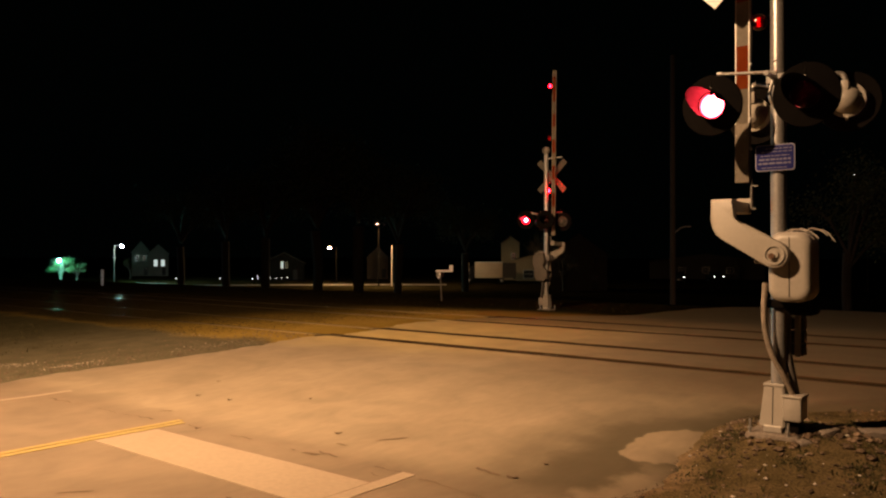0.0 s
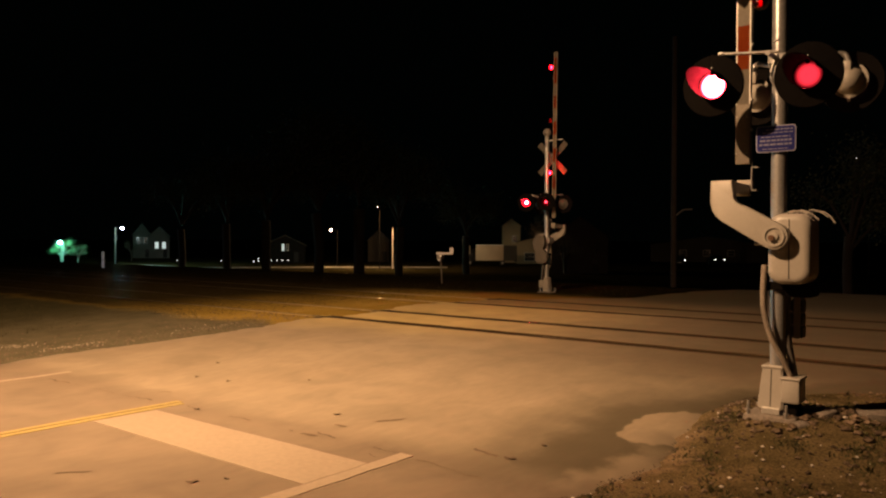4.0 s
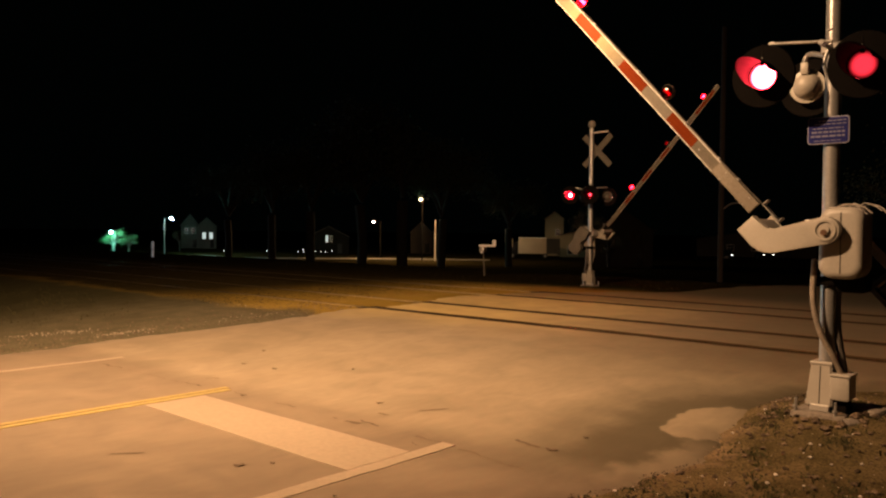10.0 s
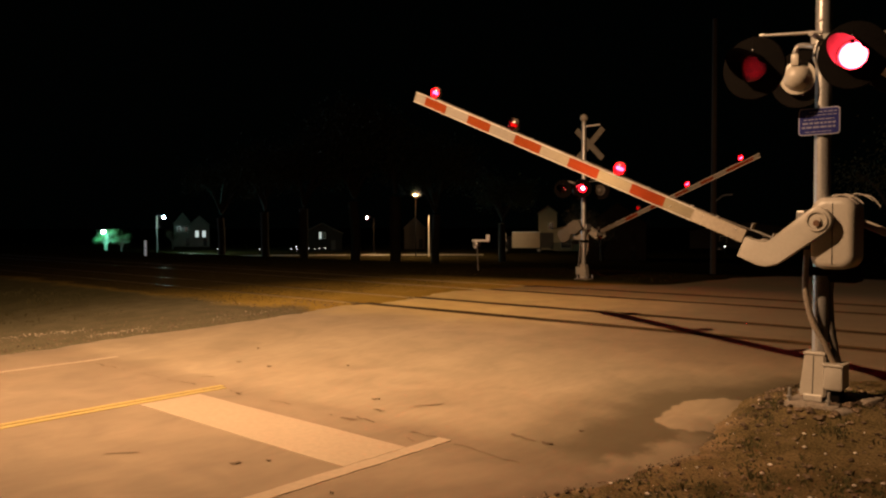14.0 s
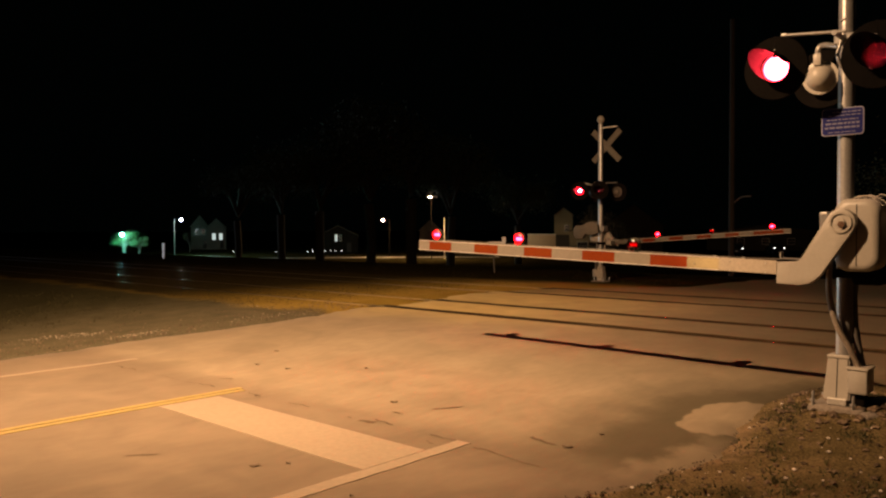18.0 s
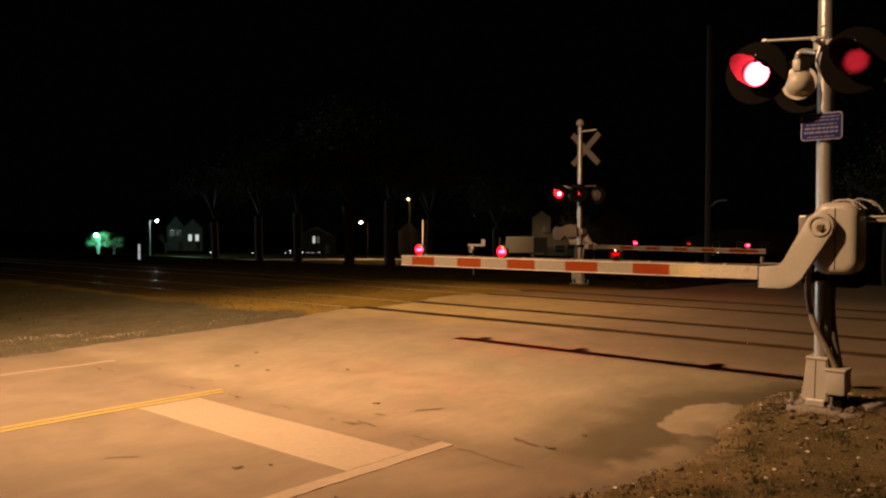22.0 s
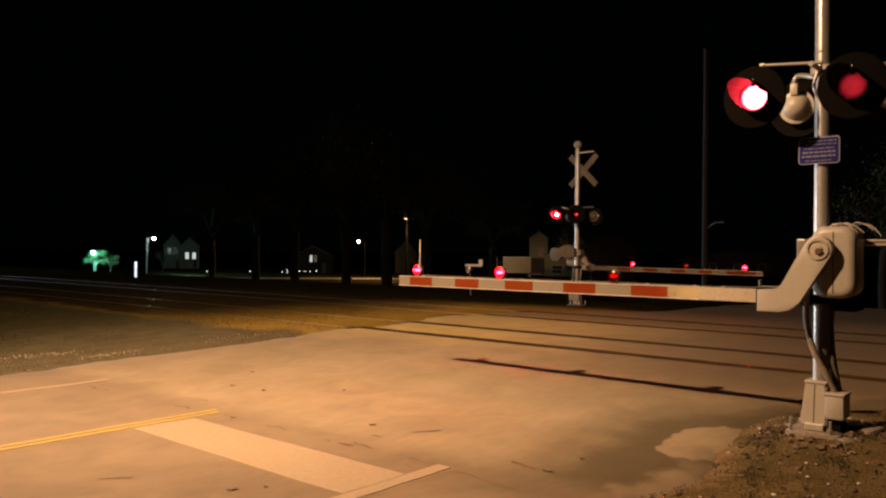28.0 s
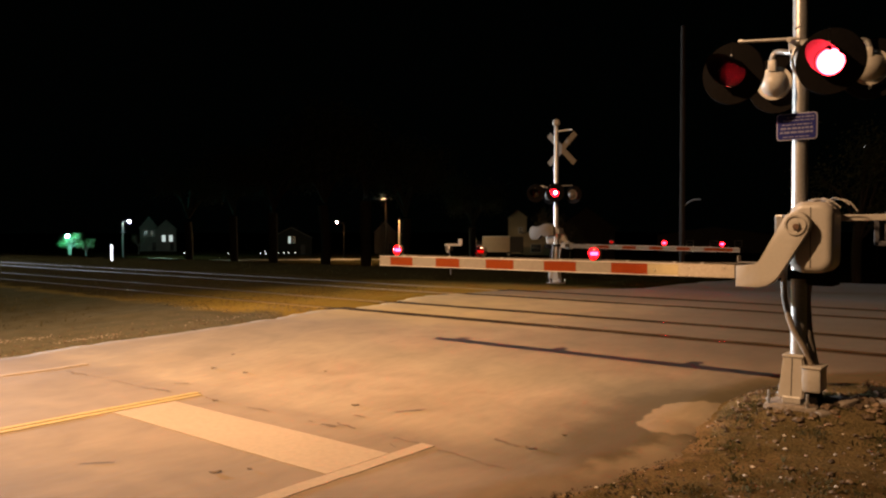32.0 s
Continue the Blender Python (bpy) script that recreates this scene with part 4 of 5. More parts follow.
    for s in () if swap else (1, -1):
        for x in (-0.42, -0.3, 0.3, 0.42):
            part("letter_bar", box(B(), x - 0.045, x + 0.045, -0.002, 0.002, -0.055, 0.055), BLACK_PAINT, g, "", False, pose(-0.13, -0.10 - 0.012 * s - 0.009, cross_z) @ pose(0, 0, 0, 0, 45 * s, 0))
    # Bell on the mast's top.
    part("bell", lathe(B(), [(0.0, 0.26), (0.05, 0.25), (0.10, 0.20), (0.115, 0.12), (0.10, 0.09), (0.06, 0.06), (0.05, 0.0)], pose(0, 0, mast_top), 20), paint, g, "weathered grey bell", True)
    part("bell_arm", tube(B(), [(0.0, 0.0, mast_top - 0.10), (-0.25, 0.0, mast_top - 0.09), (-0.52, 0.0, mast_top - 0.085)], 0.018, 8), SIGN_WHITE, g, "thin pale side bracket", True)
    if plate:
        for ob in g.children:
            if ob.name.split(".")[0] in ("mast", "base", "foot", "under_box", "junction_box", "anchor_bolt", "bell"):
                ob.location.x += 0.022
        sign = part("information_sign", slab(B(), rounded(-0.142, 0.172, lamp_z - 0.588, lamp_z - 0.368, 0.025, 4), -0.086, -0.080), FADED_RIM, g, "blue emergency sign with a white rim")
        part("panel", slab(B(), rounded(-0.134, 0.164, lamp_z - 0.580, lamp_z - 0.376, 0.02, 4), -0.090, -0.085), SIGN_BLUE, sign, "blue sign face")
        rows = ((-0.06, 0.15, -0.402, 0.010), (-0.09, 0.15, -0.428, 0.008), (-0.10, 0.13, -0.462, 0.009), (-0.11, 0.14, -0.492, 0.016), (-0.115, 0.14, -0.525, 0.016), (-0.09, 0.11, -0.562, 0.008))
        for x0, x1, dz, h in rows:
            x = x0
            while x < x1 - 0.01:
                w = min(rnd.uniform(0.02, 0.05), x1 - x)
                part("text_bar", box(B(), x, x + w, -0.0925, -0.0895, lamp_z + dz - h / 2, lamp_z + dz + h / 2), FADED_TEXT, sign)
                x += w + 0.008
    return g


def gate_arm(gate, rows, swap, longer, lamps):
    """The arm in its lowered pose about the pivot; it swings about its y axis."""
    paint = FAR_PAINT if swap else GREY_PAINT
    bm = B()
    out = [(0.105 * math.cos(radians(a)), 0.105 * math.sin(radians(a))) for a in range(-30, 151, 12)]
    out += [(-0.262, -0.285), (-0.285, -0.312), (-0.310, -0.328), (-0.462, -0.332), (-0.462, -0.508), (-0.285, -0.510), (-0.215, -0.494), (-0.165, -0.465), (-0.13, -0.42)]
    arm = part("arm", slab(bm, out, -0.055, 0.035, 0.008), paint, gate, "cream-grey cast arm bracket with a striped board", True, pose(*PIVOT))
    part("hub_ring", lathe(B(), [(0.082, 0.0), (0.082, 0.012), (0.066, 0.012), (0.060, -0.02), (0.034, -0.02), (0.034, 0.016), (0.0, 0.018)], pose(0, -0.055, 0, 90), 28), paint, arm, "round hub cap", True)
    part("hub_bolt", lathe(B(), [(0.026, 0.0), (0.026, 0.012), (0.0, 0.014)], pose(0.012, -0.074, -0.014, 90), 6), RUST, arm, "rusty hub bolt")
    # Board: bare metal root; it hangs behind the bracket on an adapter.
    X = lambda x: (x - 1.72) * 1.066 + 1.695
    Y0 = 0.49
    edges = [X(e) for e in (-4.58, -4.41, -4.07, -3.73, -3.40, -3.05, -2.70, -2.34, -1.98, -1.61, -1.25)]
    if longer:
        edges = [edges[0] - longer, edges[0] - longer + 0.17] + edges[2:]
    lo, hi = (-0.462, -0.368) if longer else (-0.467, -0.356)
    for i, (a, b) in enumerate(zip(edges, edges[1:])):
        part("arm_stripe", box(B(), a, b, Y0 - 0.018, Y0 + 0.012, lo, hi), ARM_RED if i % 2 else ARM_WHITE, arm, "red reflective band" if i % 2 else "white reflective band")
    part("arm_stripe", box(B(), X(-1.25), X(-0.96), Y0 - 0.0185, Y0 + 0.012, lo, hi), ARM_AGED, arm, "dulled grey reflective band")
    part("arm_root", box(B(), X(-0.96), X(-0.47), Y0 - 0.024, Y0 + 0.016, lo - 0.006, hi + 0.004, 0.003), ARM_ROOT, arm, "bare pale aluminium arm section")
    for z in (hi, lo - 0.003):
        part("arm_edge", box(B(), edges[0], X(-0.96), Y0 - 0.021, Y0 + 0.014, z - 0.003, z + 0.006), ARM_METAL, arm)
    for x, z in ((-0.56, -0.38), (-0.56, -0.465), (-0.86, -0.38), (-0.86, -0.465), (-1.18, -0.42)):
        part("rivet", lathe(B(), [(0.008, 0), (0.006, 0.005), (0, 0.006)], pose(X(x), Y0 - 0.024, z, 90), 8), GALV, arm)
    for x in (-4.2, -3.55, -2.85, -2.15, -1.45, -1.0, -0.75):
        part("arm_clip", box(B(), X(x) - 0.012, X(x) + 0.012, Y0 - 0.02, Y0 + 0.02, hi + 0.005, hi + 0.02), GALV, arm)
    part("root_bracket", box(box(box(B(), -0.61, -0.40, Y0 - 0.05, Y0 + 0.02, -0.330, -0.322), -0.61, -0.60, Y0 - 0.05, Y0 + 0.02, -0.330, -0.270), -0.41, -0.40, Y0 - 0.05, Y0 + 0.02, -0.330, -0.285), GALV, arm, "bent steel shear bracket")
    part("adapter", box(box(B(), -0.46, -0.36, 0.03, Y0 + 0.02, -0.46, -0.36, 0.006), -0.50, -0.36, Y0 + 0.016, Y0 + 0.03, -0.47, -0.35, 0.004), paint, arm, "grey steel arm adapter")
    part("arm_cable", tube(B(), [(X(-4.3), Y0, hi + 0.018), (X(-3.1), Y0, hi + 0.012), (X(-1.8), Y0, hi + 0.015), (X(-0.9), Y0, hi + 0.01), (-0.48, Y0, -0.335), (-0.36, Y0 - 0.1, -0.33)], 0.006, 6), BLACK_RUBBER, arm, "thin black cable", True)
    for x, lit in zip(lamps, (None, 0, 1)):
        z = -0.275
        part("lamp_case", lathe(B(), [(0.065, -0.03), (0.070, -0.02), (0.070, 0.02), (0.065, 0.03)], pose(x, Y0, z, 90), 22), BLACK_RUBBER, arm, "black rim of the arm lamp", True)
        for s in (-1, 1):
            part("arm_lens", lathe(B(), [(0.064, 0.024), (0.052, 0.034), (0.026, 0.042), (0.0, 0.045)], pose(x, Y0, z, 90 if s < 0 else -90), 22), RED_LENS, arm, "red arm lamp lens", True)
            part("arm_filament", box(B(), x - 0.040, x + 0.040, Y0 + s * 0.012 - 0.001, Y0 + s * 0.012 + 0.001, z - 0.014, z + 0.014), ARM_BULB, arm, "glowing red bar")
            part("arm_reflector", lathe(B(), [(0.0, 0.008), (0.05, 0.010), (0.063, 0.022)], pose(x, Y0, z, 90 if s < 0 else -90), 22), SIGN_WHITE, arm, "pale reflector bowl", True)
            if lit is not None:
                # Added plate in place of switching the arm lamp off.
                f = part("arm_dimmer", lathe(B(), [(0.0, 0.0215), (0.0635, 0.0215)], pose(x, Y0, z, 90 if s < 0 else -90), 22), FILTER_ARM, arm, "added thin plate that dims the lamp")
                SLIDING.append((f, blink(1 - lit if swap else lit, (0, -s * 0.0205, 0), 0.05, 0.05)))
        for dx in (-0.022, 0.022):
            part("lamp_leg", rod(B(), (x + dx * 0.6, Y0, z - 0.065), (x + dx * 1.4, Y0, hi + 0.002), 0.007, seg=8), BLACK_RUBBER, arm)
    # Counterweight on the far end of the shaft: a cast plate on the far gate, a frame on the near one.
    if swap:
        part("counterweight", slab(B(), [(-0.15, -0.12), (0.10, -0.17), (0.26, -0.10), (0.36, -0.24), (0.58, -0.25), (0.66, -0.16), (0.66, 0.06), (0.58, 0.14), (0.34, 0.12), (0.22, 0.20), (0.02, 0.22), (-0.13, 0.14)], 0.46, 0.58, 0.012), DULL_METAL, arm, "heavy tan cast counterweight plate", True)
    else:
        for y in (0.44, 0.60):
            part("counterweight_bar", box(B(), -0.05, 0.86, y - 0.012, y + 0.012, 0.035, 0.085, 0.004), paint, arm, "beige counterweight bar")
        # Frame and weights painted dark for the shade behind the mechanism box.
        part("counterweight_frame", box(box(B(), 0.47, 0.51, 0.43, 0.61, -0.17, 0.09, 0.006), 0.47, 0.86, 0.43, 0.61, -0.17, -0.13, 0.006), LOCO_PAINT, arm, "counterweight frame darkened for the shade behind the box")
        for x in (0.54, 0.65, 0.76):
            part("counterweight", box(B(), x, x + 0.095, 0.46, 0.58, -0.125, 0.10, 0.01), LOCO_PAINT, arm, "heavy counterweight darkened for the shade behind the box")
    part("shaft_end", rod(B(), (0, 0.0, 0), (0, 0.5 if swap else 0.62, 0), 0.035, seg=14), BLACK_PAINT, arm)
    ARMS.append((arm, [(t, pose(*PIVOT, 0, a, 0)) for t, a in rows]))
    return arm


NEAR_FALL = ((0, 90.2), (5.2, 90.0), (5.6, 88.6), (6, 85.4), (6.5, 81.0), (7, 76.2), (7.5, 70.8), (8, 66.5), (8.5, 61.6), (9, 57.4), (9.5, 52.2), (10, 47.6), (10.5, 43.9), (11, 40.6), (11.5, 37.4), (12, 34.5), (12.5, 31.3), (13, 28.2), (13.5, 25.6), (14, 22.8), (14.5, 19.9), (15, 17.3), (15.5, 14.7), (16.5, 9.4), (17.5, 4.9), (18, 2.0), (18.5, 0.7), (19, 0), (32, 0))
FAR_FALL = ((0, 89.5), (5.0, 89.4), (5.5, 88.2), (6, 84.4), (7, 75.9), (8, 66.6), (9, 57.4), (10, 49.0), (11, 41.5), (12, 34.7), (13, 28.6), (14, 23.3), (15, 18.1), (15.5, 15.6), (16.5, 10.6), (17.5, 6.2), (18, 3.8), (19, -0.6), (32, -0.6))
NEAR = pose(-1.666, -3.163, 0.029) @ Matrix.Scale(0.945, 4)
FAR = pose(-11.49, 9.82, -0.10, 0, 0, 180)
near_gate = crossing_gate(NEAR, 2.765, 4.9, 4.14, "grey crossing gate with red flashing lights and striped arm", True, False)
gate_arm(near_gate, NEAR_FALL, False, 0.0, (-4.72, -3.465, -2.045))
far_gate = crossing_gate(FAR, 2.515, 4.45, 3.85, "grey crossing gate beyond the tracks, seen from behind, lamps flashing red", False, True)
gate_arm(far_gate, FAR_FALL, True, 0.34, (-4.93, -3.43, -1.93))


def foundation(m):
    f = thing("gate_foundation", m, "rough grey concrete footing of a crossing gate", "concrete footing", "gate footings")
    part("footing", box(B(), -0.21, 0.21, -0.19, 0.20, -0.5, -0.004, 0.03), CONCRETE, f, "", True)
    return f


foundation(NEAR)
foundation(FAR)


# ---- street lamp over the road, which lights the crossing ----
def street_lamp(px, py, pz, head, label, mat=GALV, glow_mat=None, size=1.0):
    s = thing("street_lamp", pose(px, py, pz), label, "street lamp")
    h = Vector(head) - Vector((px, py, pz))
    part("pole", rod(B(), (0, 0, 0), (0, 0, h.z + 0.05), 0.10, 0.07, 14), mat, s, "", True)
    part("arm", tube(B(), [(0, 0, h.z - 0.5), (h.x * 0.4, h.y * 0.4, h.z - 0.05), (h.x * 0.8, h.y * 0.8, h.z + 0.1), (h.x, h.y, h.z + 0.1)], 0.035, 8), mat, s, "", True)
    rim = -0.06 if glow_mat else -0.275
    part("head", lathe(B(), [(0.0, 0.20), (0.15, 0.18), (0.30, 0.06), (0.36, rim), (0.35, rim), (0.29, 0.05), (0.14, 0.16), (0.0, 0.18)], pose(*h), 28), GREY_PAINT, s, "grey shaded lamp head", True)
    if glow_mat:
        part("bulb", lathe(B(), [(0.0, 0.05 * size), (0.09 * size, 0.02 * size), (0.12 * size, -0.03 * size), (0.08 * size, -0.09 * size), (0.0, -0.11 * size)], pose(h.x, h.y, h.z - 0.1 * size), 14), glow_mat, s, "glowing lamp bowl", True)
    return s


WHITE_BULB = glow("cold_white_bulb", (0.62, 1.0, 0.95), 11000)
TEAL_BULB = glow("teal_bulb", (0.20, 1.0, 0.75), 9000)
AMBER_BULB = glow("amber_bulb", (1.0, 0.62, 0.28), 14000)
SMALL_WHITE = glow("small_white_bulb", (1.0, 0.95, 0.85), 4)
LIT_WINDOW = glow("lit_window", (0.85, 1.0, 0.95), 0.65)
STAR_WHITE = glow("far_white_bulb", (1.0, 0.66, 0.34), 180000)
street_lamp(-2.3, -11.4, ground_z(-2.3, -11.4), (-5.9, -9.4, 7.32), "galvanised street lamp reaching over the road", GALV, None)

# ---- ballast, gravel, weeds, litter ----


def rock_verts(r, rnd):
    base = [(1, 0, 0), (-1, 0, 0), (0, 1, 0), (0, -1, 0), (0, 0, 0.7), (0, 0, -0.5), (0.6, 0.6, 0.3), (-0.6, 0.55, 0.35), (0.55, -0.6, 0.3), (-0.6, -0.6, 0.25)]
    return [(x * r * rnd.uniform(0.7, 1.2), y * r * rnd.uniform(0.7, 1.2), z * r * rnd.uniform(0.7, 1.2)) for x, y, z in base]


ROCK_FACES = [(4, 0, 6), (4, 6, 2), (4, 2, 7), (4, 7, 1), (4, 1, 9), (4, 9, 3), (4, 3, 8), (4, 8, 0), (0, 5, 2), (2, 5, 1), (1, 5, 3), (3, 5, 0), (0, 2, 6), (2, 1, 7), (1, 3, 9), (3, 0, 8)]


def stones(name, places, mat, label, category):
    rnd = random.Random(len(places))
    verts, faces = [], []
    for x, y, z, r in places:
        k = len(verts)
        a = rnd.uniform(0, 6.28)
        ca, sa = math.cos(a), math.sin(a)
        verts += [(x + vx * ca - vy * sa, y + vx * sa + vy * ca, z + vz) for vx, vy, vz in rock_verts(r, rnd)]
        faces += [tuple(i + k for i in f) for f in ROCK_FACES]
    me = bpy.data.meshes.new(name)
    me.from_pydata(verts, [], faces)
    me.materials.append(mat)
    return tagged(new(name, me), label, category, kind="stuff")


rnd = random.Random(11)
places, dimmed = [], []
for k in range(26000):
    x = -11.5 - 34 * rnd.random() ** 1.7
    y = rnd.uniform(-1.5, 7.0)
    if any(abs(y - r) < 0.06 for r in RAILS):
        continue
    z = ground_z(x, y) + 0.008 * rnd.random()
    # Stones farther from the lamp take the darker copy.
    (places if x > -12.7 + rnd.gauss(0, 0.6) else dimmed).append((x, y, z - 0.006, rnd.uniform(0.008, 0.017)))
for k in range(5000):
    x = rnd.uniform(-0.75, 9)
    y = rnd.uniform(-1.3, 6.8)
    if any(abs(y - r) < 0.06 for r in RAILS):
        continue
    places.append((x, y, ground_z(x, y) + 0.008 * rnd.random(), rnd.uniform(0.014, 0.034)))
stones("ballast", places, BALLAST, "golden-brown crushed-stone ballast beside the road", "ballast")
stones("ballast", dimmed, DARK_BALLAST, "crushed-stone railway ballast darkened for the lamp's falloff", "ballast")
places = []
for k in range(9000):
    x, y = rnd.uniform(-2.9, 2.2), rnd.uniform(-8.2, -1.3)
    if x < road_right(y) + 0.0 + 0.5 * noise.noise(Vector((x * 2, y * 2, 8))):
        continue
    big = rnd.random() ** 5
    r = 0.004 + 0.024 * big
    places.append((x, y, ground_z(x, y) + 0.25 * r, r))
for k in range(300):
    x, y = -1.7 + rnd.gauss(0.25, 0.55), -3.1 + rnd.gauss(0, 0.28)
    if abs(x + 1.77) < 0.22 and -3.0 < y < -2.6 or x < road_right(y) + 0.1:
        continue
    r = 0.008 + 0.04 * rnd.random() ** 2
    places.append((x, y, ground_z(x, y) + 0.2 * r, r))
for k in range(1500):
    y = rnd.uniform(-8.2, -2.0)
    x = road_right(y) + abs(rnd.gauss(0.0, 0.25)) + 0.02
    r = rnd.uniform(0.003, 0.009)
    places.append((x, y, (road_z(x, y) if x < road_right(y) else ground_z(x, y) + 0.02) + 0.2 * r, r))
stones("gravel", places, STONE, "loose pale gravel and dirt round the gate base", "gravel")
places = []
for k in range(2600):
    y = rnd.uniform(-9, 0.3)
    x = road_left(y) - abs(rnd.gauss(0, 0.9)) - 0.02
    r = 0.005 + 0.017 * rnd.random() ** 3
    places.append((x, y, ground_z(x, y) + 0.25 * r, r))
# Broken pale edging beside the far lane.
chips = []
for x0, y0, x1, y1, count in ((-12.05, -5.3, -11.85, -4.45, 150), (-11.2, -4.45, -11.05, -3.9, 120), (-11.0, -2.9, -10.6, -1.1, 60), (-12.6, -1.6, -11.6, -1.3, 25)):
    for k in range(count):
        s = rnd.random()
        x, y = x0 + (x1 - x0) * s + rnd.gauss(0, 0.13), y0 + (y1 - y0) * s + rnd.gauss(0, 0.13)
        r = 0.004 + 0.012 * rnd.random() ** 2
        chips.append((x, y, ground_z(x, y) + 0.3 * r, r))
stones("gravel", places, STONE, "loose pale gravel along the road edge", "gravel")
stones("stone_chips", chips, EDGING, "whitish broken edging beside the far lane", "stone chips")


def grass(name, spots, mat, label, height=0.08):
    verts, faces = [], []
    r = random.Random(3)
    for x, y in spots:
        z = ground_z(x, y)
        for b in range(3):
            a, h, w = r.uniform(0, 6.28), height * r.uniform(0.5, 1.4), 0.006
            dx, dy = math.cos(a), math.sin(a)
            lx, ly = r.uniform(-0.5, 0.5) * h, r.uniform(-0.5, 0.5) * h
            k = len(verts)
            verts += [(x - dx * w, y - dy * w, z - 0.01), (x + dx * w, y + dy * w, z - 0.01), (x + lx * 0.4 + dx * w * 0.7, y + ly * 0.4 + dy * w * 0.7, z + h * 0.6), (x + lx, y + ly, z + h)]
            faces += [(k, k + 1, k + 2), (k, k + 2, k + 3)]
    me = bpy.data.meshes.new(name)
    me.from_pydata(verts, [], faces)
    me.materials.append(mat)
    return tagged(new(name, me), label, "grass", kind="stuff")


spots = []
while len(spots) < 1500:
    x, y = rnd.uniform(-26, -13.0), rnd.uniform(-9, -2.2)
    if x < road_left(y) - 0.25 and noise.noise(Vector((x * 0.6, y * 0.6, 2))) > -0.15:
        spots.append((x, y))
while len(spots) < 2300:
    x, y = rnd.uniform(-30, 6), rnd.uniform(8.4, 17)
    if x < road_left(y) - 0.3 or x > road_right(y) + 0.3:
        spots.append((x, y))
while len(spots) < 2500:
    x, y = rnd.uniform(-2.5, 2.5), rnd.uniform(-7, -1.4)
    if x > road_right(y) + 0.25 and noise.noise(Vector((x * 1.4, y * 1.4, 6))) > 0.1:
        spots.append((x, y))
grass("grass", spots, GRASS, "sparse dry grass and weeds on the verges", 0.04)

tufts = []
while len(tufts) < 5200:
    cx, cy = rnd.uniform(-2.4, 0.8), rnd.uniform(-6.6, -2.4)
    if cx < road_right(cy) + 0.12 or noise.noise(Vector((cx * 1.6, cy * 1.6, 6))) < -0.05:
        continue
    for k in range(rnd.randrange(8, 40)):
        x, y = cx + rnd.gauss(0, 0.05), cy + rnd.gauss(0, 0.05)
        tufts.append((x, y))
grass("grass", tufts, TUFT, "low olive weed tufts in the gravel by the gate", 0.014)
places = []
for k in range(330):
    x, y = rnd.uniform(-2.4, 0.9), rnd.uniform(-6.4, -2.6)
    if x > road_right(y) + 0.05:
        r = 0.005 + 0.016 * rnd.random() ** 3
        places.append((x, y, ground_z(x, y) + 0.5 * r, r))
stones("stone_chips", places, CHIP, "small whitish stone chips strewn over the soil", "stone chips")

# Broken concrete beside the gate base.
for x, y, sx, sy, sz, a in ((-1.62, -3.18, 0.13, 0.06, 0.045, 10), (-1.36, -3.05, 0.11, 0.08, 0.06, -25), (-1.0, -2.75, 0.15, 0.11, 0.08, 30), (-1.42, -3.3, 0.08, 0.05, 0.04, 55), (-0.75, -2.95, 0.10, 0.08, 0.05, 12)):
    bm = box(B(), -sx, sx, -sy, sy, -0.08, sz, 0.02, 2)
    for v in bm.verts:
        v.co += Vector((noise.noise(v.co * 9), noise.noise(v.co * 9 + Vector((5, 0, 0))), noise.noise(v.co * 9 + Vector((0, 7, 0))))) * 0.03
    tagged(part("concrete_chunk", bm, CONCRETE, None, "", True, pose(x, y, ground_z(x, y) - 0.035, 0, 0, a)), "broken rough concrete chunk lying by the gate base", "concrete", "broken concrete")

# Leaves and scraps on the road.
for x, y, a, s in ((-7.51, -4.5, 20, 0.09), (-7.0, -4.45, 10, 0.09), (-6.17, -5.41, 25, 0.09), (-4.95, -4.79, 50, 0.10), (-4.34, -6.68, 70, 0.11), (-4.22, -6.5, 20, 0.05), (-7.98, -3.89, 10, 0.08), (-2.95, -4.55, 35, 0.06), (-3.0, -4.95, 15, 0.12), (-3.4, -6.65, 0, 0.04), (-6.25, -3.95, 40, 0.05)):
    bm = B()
    pts = [bm.verts.new((0.42 * s * c * math.cos(k * 0.7), 0.26 * s * c * math.sin(k * 0.7), 0.004 + 0.006 * math.sin(k * 1.9))) for k, c in enumerate((1, 0.7, 0.9, 0.75, 1.05, 0.8, 0.9, 0.7, 0.85))]
    f = bm.faces.new(pts)
    bmesh.ops.solidify(bm, geom=[f], thickness=0.004)
    tagged(part("dead_leaf", bm, LEAF_DRY, None, "", False, pose(x, y, road_z(x, y) + 0.003, 0, 0, a)), "dark dead leaf lying on the road", "leaf", "leaves on the road")

